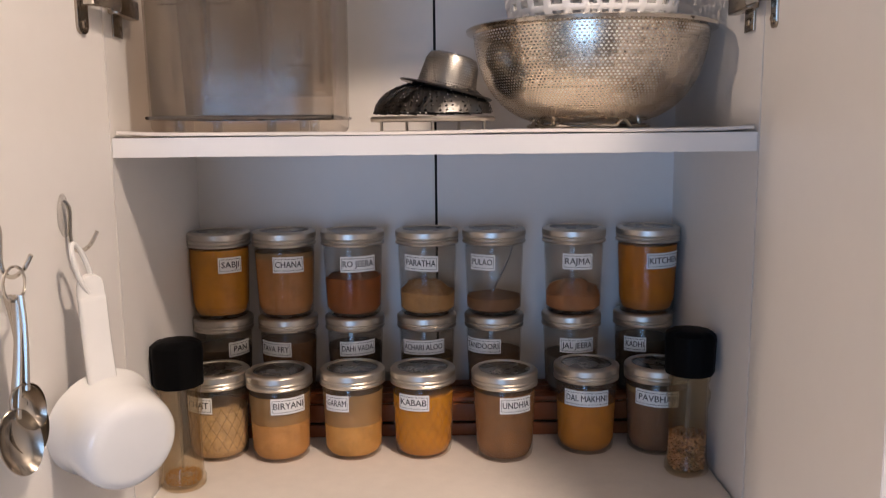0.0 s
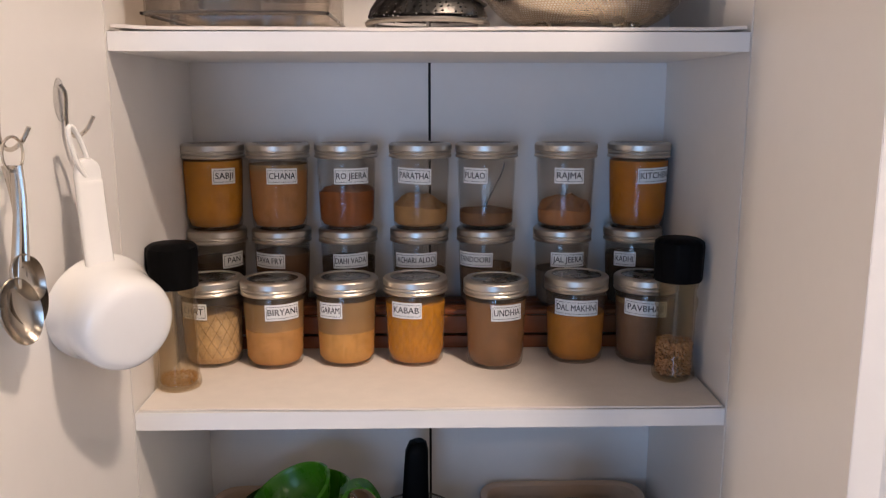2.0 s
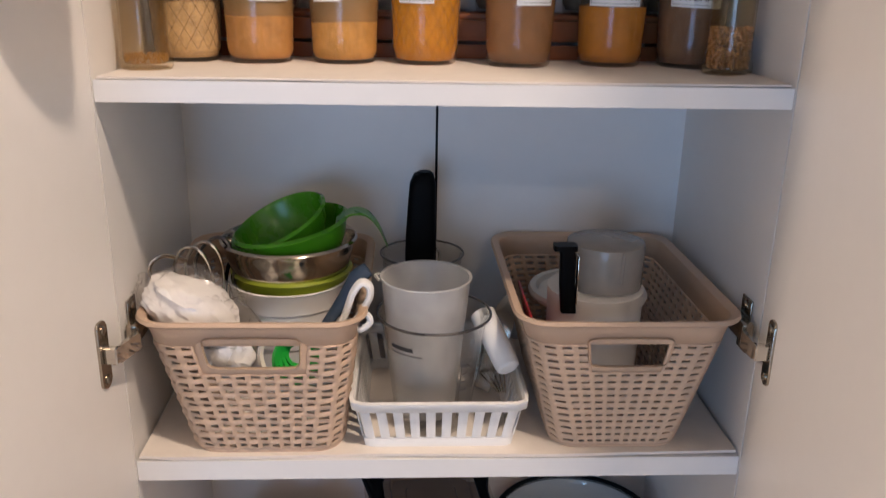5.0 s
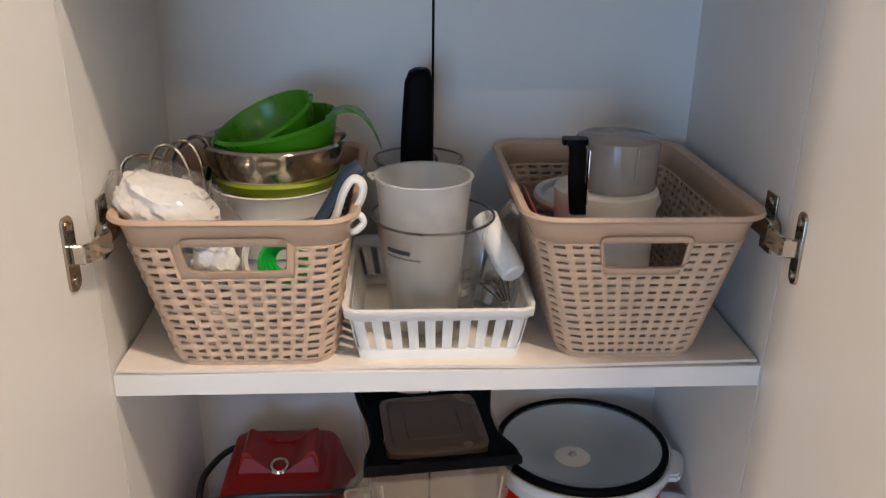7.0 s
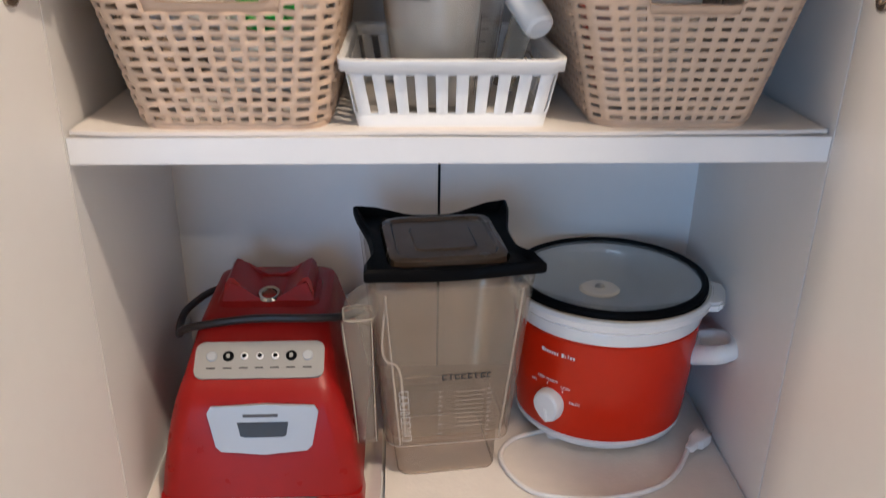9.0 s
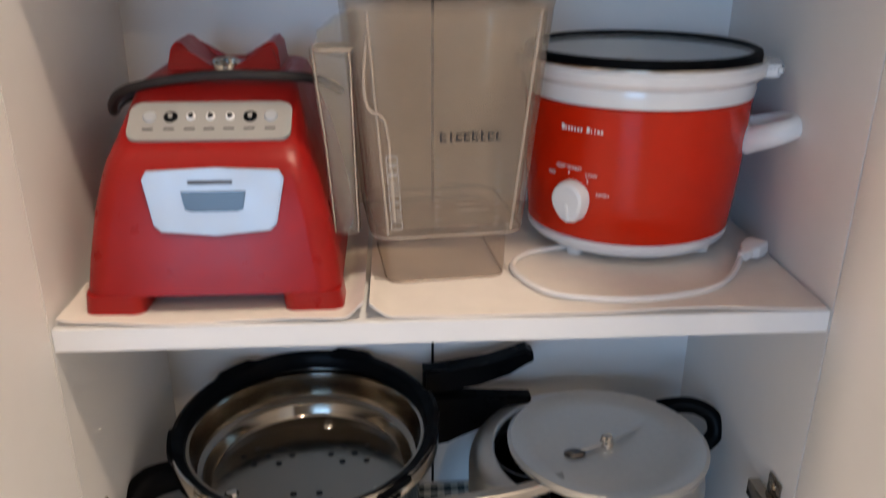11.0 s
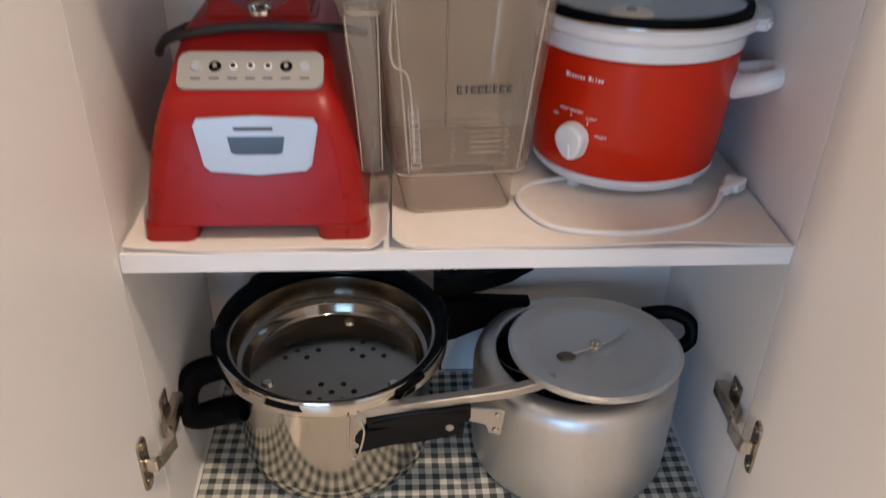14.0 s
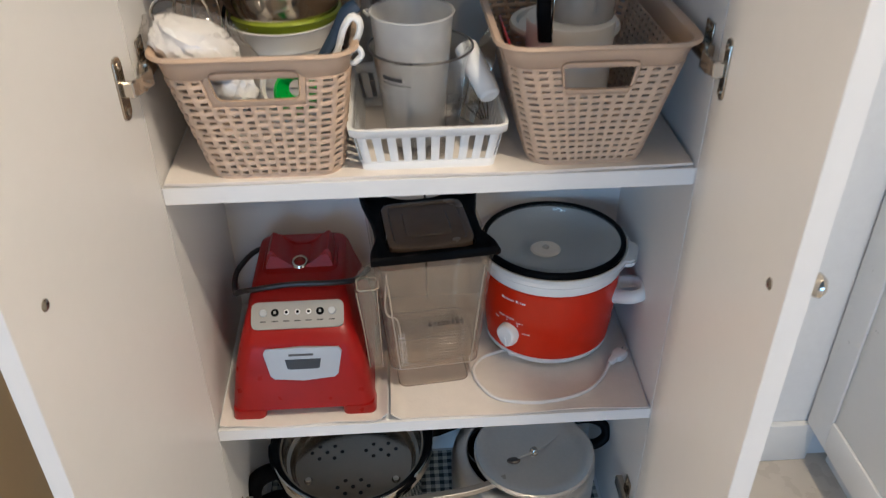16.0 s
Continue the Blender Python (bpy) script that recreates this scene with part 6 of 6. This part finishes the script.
for ang, dz in ((KT - 2.5, 0.02), (KT + 8, 0.015)):
    part("dial_mark", on_round(bar(-0.0006, 0.0006, -0.0014, 0.0014, 2), house_r, 0.0005, ang, 0.06 + dz), PRINT, cooker)
cord = thing("power_cord", "white power cord lying on the shelf before the cooker", "cord")
zc = Z4 + 0.0032
part("cable", tube([(0.135, 0.135, zc), (0.105, 0.128, zc), (0.072, 0.114, zc), (0.0575, 0.082, zc), (0.078, 0.036, zc), (0.115, 0.021, zc), (0.158, 0.0195, zc), (0.205, 0.032, zc), (0.235, 0.056, zc), (0.2555, 0.085, zc + 0.005)], 0.0027, 8, 6, flat=1.0), CORD, cord)
m = Matrix.Translation((0.2545, 0.0835, zc + 0.006)) @ Vector((0.036, 0.03, 0.004)).to_track_quat("Z", "Y").to_matrix().to_4x4()
pg = part("plug", loft([[m @ p for p in rrect(w, h, 0.003, z, 3)] for w, h, z in ((0.0032, 0.0032, 0.0), (0.0052, 0.0045, 0.004), (0.0052, 0.0045, 0.012), (0.0088, 0.006, 0.016), (0.0098, 0.0066, 0.026), (0.0092, 0.0062, 0.03))]), CORD, cord, "white moulded plug")
for s in (-1, 1):
    part("prong", moved(box(s * 0.0045 - 0.0006, s * 0.0045 + 0.0006, -0.002, 0.002, 0.0302, 0.0385, 0.0003), m), STEEL_DULL, pg)

# ---- pots at the bottom ----
P1 = (-0.1325, 0.1475, Z5)
pot = thing("pressure_cooker", "polished steel pressure cooker with black rim and handles", "pressure cooker", P1)
prof = [(0, 0.0), (0.088, 0.0), (0.1, 0.003), (0.1085, 0.012), (0.1115, 0.03), (0.112, 0.135), (0.1135, 0.144), (0.119, 0.148), (0.1195, 0.152)]
part("body", lathe(prof + [(0.1165, 0.153), (0.1085, 0.14), (0.1085, 0.03), (0.1, 0.008), (0, 0.005)], 80), STEEL, pot)
part("rim_band", lathe([(0.1185, 0.151), (0.1265, 0.1525), (0.1312, 0.158), (0.1312, 0.17), (0.129, 0.1745), (0.124, 0.172), (0.1185, 0.151)], 80), STEEL, pot, "polished steel locking band")
seg, rings = 96, []
for r, z, lob in ((0.122, 0.166, 0), (0.1305, 0.17, 0), (0.1325, 0.1755, 1), (0.1315, 0.181, 1), (0.127, 0.183, 1), (0.1205, 0.1815, 0), (0.118, 0.177, 0), (0.117, 0.166, 0)):
    ring = []
    for i in range(seg):
        a = 2 * math.pi * i / seg
        bump = lob * (0.0035 if math.sin(6 * a + 0.4) > 0.55 else 0.0)
        reach = (r + bump * 0.6) * (0.994 + 0.012 * math.sin(a))
        ring.append(Vector((reach * math.cos(a), reach * math.sin(a), z + bump * 0.9 - 0.0045 + 0.0085 * math.sin(a))))
    rings.append(ring)
rings.append(rings[0])
bm = loft(rings, False, False)
bmesh.ops.remove_doubles(bm, verts=bm.verts, dist=1e-6)
part("gasket_rim", bm, BLACK, pot, "black plastic rim with notches")
ins = part("steamer_insert", lathe([(0.1165, 0.1665), (0.1135, 0.166), (0.1112, 0.158), (0.1095, 0.1385), (0.1035, 0.1365), (0.101, 0.134), (0.099, 0.124), (0.096, 0.1205), (0, 0.1204), (0, 0.1185), (0.097, 0.1195), (0.102, 0.124)], 72), material("insert_steel", (0.3, 0.265, 0.22), 0.14, 1.0, 0.06, 50), pot, "perforated steel steamer insert")
hole = None
for cx, cy, rows in ((0.045, 0.025, 3), (-0.045, 0.025, 3), (0.0, -0.05, 3), (0.0, 0.0, 0)):
    for i in range(-2, 3):
        for j in range(-1, 2):
            if rows and (i + j) % 2 == 0:
                if hole is None:
                    hole = part("punched_hole", lathe([(0, 0.0003), (0.0034, 0.0003), (0.0034, 0)], 10), SEAM, ins)
                    hole.location = (cx + 0.0125 * i, cy + 0.013 * j, 0.1206)
                else:
                    h2 = new("punched_hole", hole.data)
                    h2.parent = ins
                    h2.location = (cx + 0.0125 * i, cy + 0.013 * j, 0.1206)
for a in (80, 205, 330):
    part("boss", lathe([(0, 0.004), (0.005, 0.0035), (0.0075, 0.0)], 20, m=pose(0.08 * math.cos(radians(a)), 0.08 * math.sin(radians(a)), 0.1202)), STEEL, ins)
part("side_handle", tube([(-0.117, -0.018, 0.136), (-0.147, -0.036, 0.139), (-0.158, -0.052, 0.128), (-0.159, -0.056, 0.105), (-0.149, -0.052, 0.091), (-0.125, -0.042, 0.089), (-0.1, -0.046, 0.097)], [0.0125, 0.0135, 0.013, 0.012, 0.012, 0.013, 0.0125], 14, 6, flat=1.25), BLACK, pot, "black loop side handle")
bm = slab([(0.0, -0.01), (0.0, 0.02), (0.028, 0.017), (0.07, 0.026), (0.112, 0.041), (0.12, 0.036), (0.121, 0.026), (0.095, 0.012), (0.06, 0.0), (0.03, -0.008)], -0.011, 0.011, 0.003)
part("upper_handle", moved(bm, pose(0.119, 0.082, 0.169, 0, 0, 2)), BLACK, pot, "black upper long handle")
bm = slab([(0.0, -0.055), (0.0, 0.01), (0.05, 0.008), (0.121, 0.004), (0.121, -0.014), (0.06, -0.03), (0.03, -0.05)], -0.01, 0.01, 0.003)
part("lower_handle", moved(bm, pose(0.117, 0.075, 0.149, 0, 0, 2)), BLACK, pot, "black lower long handle")
for a in (-30, -60, -150):
    part("rivet", lathe([(0, 0.0018), (0.003, 0.001), (0.0035, 0)], 12, m=pose(0.1122 * math.cos(radians(a)), 0.1122 * math.sin(radians(a)), 0.132) @ pose(0, 0, 0, 90, 0, a + 90)), STEEL, pot)

P2 = (0.1475, 0.132, Z5)
can = thing("aluminium_cooker", "dull aluminium pressure cooker with its mouth open", "pressure cooker", P2)
prof = [(0, 0.0), (0.1, 0.0), (0.109, 0.0015), (0.1148, 0.007), (0.1168, 0.018), (0.1175, 0.05), (0.1182, 0.115), (0.1178, 0.129), (0.1145, 0.1385), (0.1075, 0.1445), (0.097, 0.1468), (0.0935, 0.1455), (0.093, 0.142), (0.1, 0.139), (0.11, 0.131), (0.1135, 0.115), (0.112, 0.03), (0.1, 0.007), (0, 0.004)]
prof = [(0, 0)] + [(p.x, p.y) for p in smooth_path([(r, z, 0) for r, z in prof[1:-1]], 3)] + [(0, 0.004)]
part("body", lathe(prof, 96), ALUMINIUM, can)
for k, (x, y) in enumerate(((-0.045, 0.03), (0.04, 0.035), (0.0, -0.045))):
    part("separator_pan", lathe([(0, 0.006), (0.042, 0.006), (0.044, 0.01), (0.044, 0.121), (0.046, 0.1225), (0.0435, 0.1225), (0.042, 0.012), (0, 0.01)], 40, m=pose(x, y, 0)), DARK_STEEL, can, "dark steel separator pan inside")
ear = part("side_handle", tube([(0.088, 0.05, 0.158), (0.118, 0.042, 0.166), (0.14, 0.034, 0.158), (0.1435, 0.026, 0.14), (0.128, 0.022, 0.127), (0.108, 0.024, 0.124)], [0.0075, 0.007, 0.0068, 0.0065, 0.0068, 0.0075], 12, 6, flat=1.3), BLACK, can, "black loop side handle")
BR = Matrix.Translation((-0.0995, -0.0925, 0.1285)) @ pose(0, 0, 0, 0, 5, -4)
brk = part("bracket", moved(slab([(-0.036, 0.014), (-0.012, 0.015), (0.0, 0.0165), (0.004, 0.015), (0.004, -0.018), (0.001, -0.02), (-0.009, -0.018), (-0.013, -0.006), (-0.036, -0.003)], -0.0035, 0.0, 0.0008), BR), STEEL_DULL, can, "riveted steel handle bracket")
for z in (0.009, -0.012):
    part("rivet", moved(lathe([(0, 0.0025), (0.003, 0.0018), (0.004, 0)], 16, m=pose(-0.0025, -0.0035, z, 90)), BR), STEEL, brk)
bm = slab([(-0.036, 0.016), (-0.036, -0.022), (-0.075, -0.03), (-0.115, -0.042), (-0.148, -0.058), (-0.161, -0.062), (-0.168, -0.055), (-0.164, -0.038), (-0.15, -0.024), (-0.1, -0.0095), (-0.06, -0.001)], -0.011, 0.009, 0.006)
lh = part("long_handle", moved(bm, BR), CHARCOAL, can, "charcoal long handle")
for x, z in ((-0.052, -0.008), (-0.15, -0.046)):
    part("screw", moved(lathe([(0, 0.0012), (0.004, 0.001), (0.0048, 0)], 16, m=pose(x, -0.0108, z, 90)), BR), STEEL_DULL, lh)
part("end_knob", moved(lathe([(0, 0.009), (0.0062, 0.007), (0.0072, 0.0), (0.0062, -0.007), (0, -0.009)], 20, m=pose(-0.172, 0, -0.047, 0, 20, 0)), BR), STEEL_DULL, lh)

lid2 = thing("cooker_lid", "dull aluminium cooker lid resting tilted with its long handle", "lid")
lid2.matrix_world = pose(0.158, 0.1, 0.2968, -2, 0, 0)
LT = pose(0, 0, 0)
part("disc", lathe([(0, 0.0005), (0.07, 0.0), (0.08, 0.001), (0.087, 0.0045), (0.092, 0.007), (0.0955, 0.005), (0.0945, 0.0005), (0.088, -0.002), (0.08, -0.0028), (0, -0.003)], 72, m=LT), ALUMINIUM, lid2)
part("weight_valve", moved(lathe([(0.0068, 0.0), (0.0068, 0.004), (0.0055, 0.0055), (0.006, 0.008), (0.0045, 0.0105), (0, 0.011)], 24), LT), STEEL, lid2, "steel vent weight")
part("lever", tube([(-0.028, -0.012, 0.0035), (-0.006, -0.003, 0.004), (0.02, 0.011, 0.004), (0.045, 0.032, 0.0035)], [0.0022, 0.0026, 0.002, 0.001], 8, 4, flat=0.5), ALUMINIUM, lid2)
part("safety_plug", moved(lathe([(0, 0.003), (0.006, 0.0028), (0.0085, 0.001), (0.0085, 0)], 20), pose(-0.034, -0.014, 0.0008) @ Matrix.Diagonal((1.25, 0.8, 1, 1))), DARK_STEEL, lid2)
pts = [Vector((-0.05, -0.045, -0.004)), Vector((-0.1, -0.062, -0.005)), Vector((-0.165, -0.071, -0.007)), Vector((-0.262, -0.073, -0.02))]
rings = []
for p in smooth_path(pts, 4):
    rings.append([p + Vector(q) for q in ((0, -0.006, -0.0055), (0, 0.006, -0.0055), (0, 0.006, 0.0045), (0, -0.006, 0.0045))])
bm = loft(rings)
bmesh.ops.bevel(bm, geom=bm.edges[:], offset=0.0012, segments=1, affect="EDGES")
bar_ = part("handle_bar", bm, STEEL_DULL, lid2, "flat steel handle bar")
bm = slab([(-0.146, -0.0115), (-0.2, -0.0165), (-0.244, -0.0238), (-0.2495, -0.0265), (-0.247, -0.035), (-0.2, -0.0335), (-0.146, -0.0305), (-0.143, -0.026), (-0.143, -0.015)], -0.084, -0.064, 0.004)
part("grip", bm, CHARCOAL, lid2, "charcoal handle grip")
wire = [(-0.266, -0.084, -0.016), (-0.268, -0.088, -0.045), (-0.2645, -0.09, -0.066), (-0.258, -0.09, -0.062), (-0.2515, -0.089, -0.035), (-0.254, -0.086, -0.02)]
part("wire_catch", tube(wire, 0.0013, 8, 5), STEEL, lid2, "bent wire catch")

# ---- beside the cabinet ----
NX = 0.746
side_cab = thing("side_cabinet", "white cabinet run with framed doors beside the pantry", "cabinet")
part("carcass", box(NX + 0.022, NX + 0.5, -2.2, 0.318, 0.1, 2.3), CABINET_PAINT, side_cab)
part("toe_kick", box(NX + 0.06, NX + 0.075, -2.2, 0.3, 0.0, 0.1), CABINET_PAINT, side_cab)
for y1 in (0.31, -0.24, -0.79, -1.34):
    y0 = y1 - 0.545
    d = part("door", box(NX + 0.006, NX + 0.02, y0, y1, 0.105, 2.29, 0.0015), CABINET_PAINT, side_cab, "white framed cabinet door")
    for a, b, c, e in ((y0, y0 + 0.07, 0.105, 2.29), (y1 - 0.07, y1, 0.105, 2.29), (y0 + 0.0702, y1 - 0.0702, 0.105, 0.175), (y0 + 0.0702, y1 - 0.0702, 2.22, 2.29)):
        part("frame_rail", box(NX, NX + 0.006, a, b, c, e, 0.002), CABINET_PAINT, d)
base_b = structure("baseboard", box(0.315, NX + 0.02, 0.305, 0.3195, 0.0, 0.1, 0.003), CABINET_PAINT, "white painted baseboard along the wall", "baseboard")

# ---- floor tiles ----
tile = None
for i in range(-5, 8):
    for j in range(-12, 1):
        x, y = 0.11 + 0.305 * i, -0.1 + 0.305 * j
        if tile is None:
            tile = part("tile", box(-0.1505, 0.1505, -0.1505, 0.1505, -0.004, 0.0, 0.001, 1), TILE, floor)
            tile.location = (x, y, 0)
        else:
            t2 = new("tile", tile.data)
            t2.parent = floor
            t2.location = (x, y, 0)
for i in range(-5, 8):
    t2 = new("tile", tile.data)
    t2.parent = floor
    t2.location = (0.11 + 0.305 * i, -0.1 + 0.305, 0)
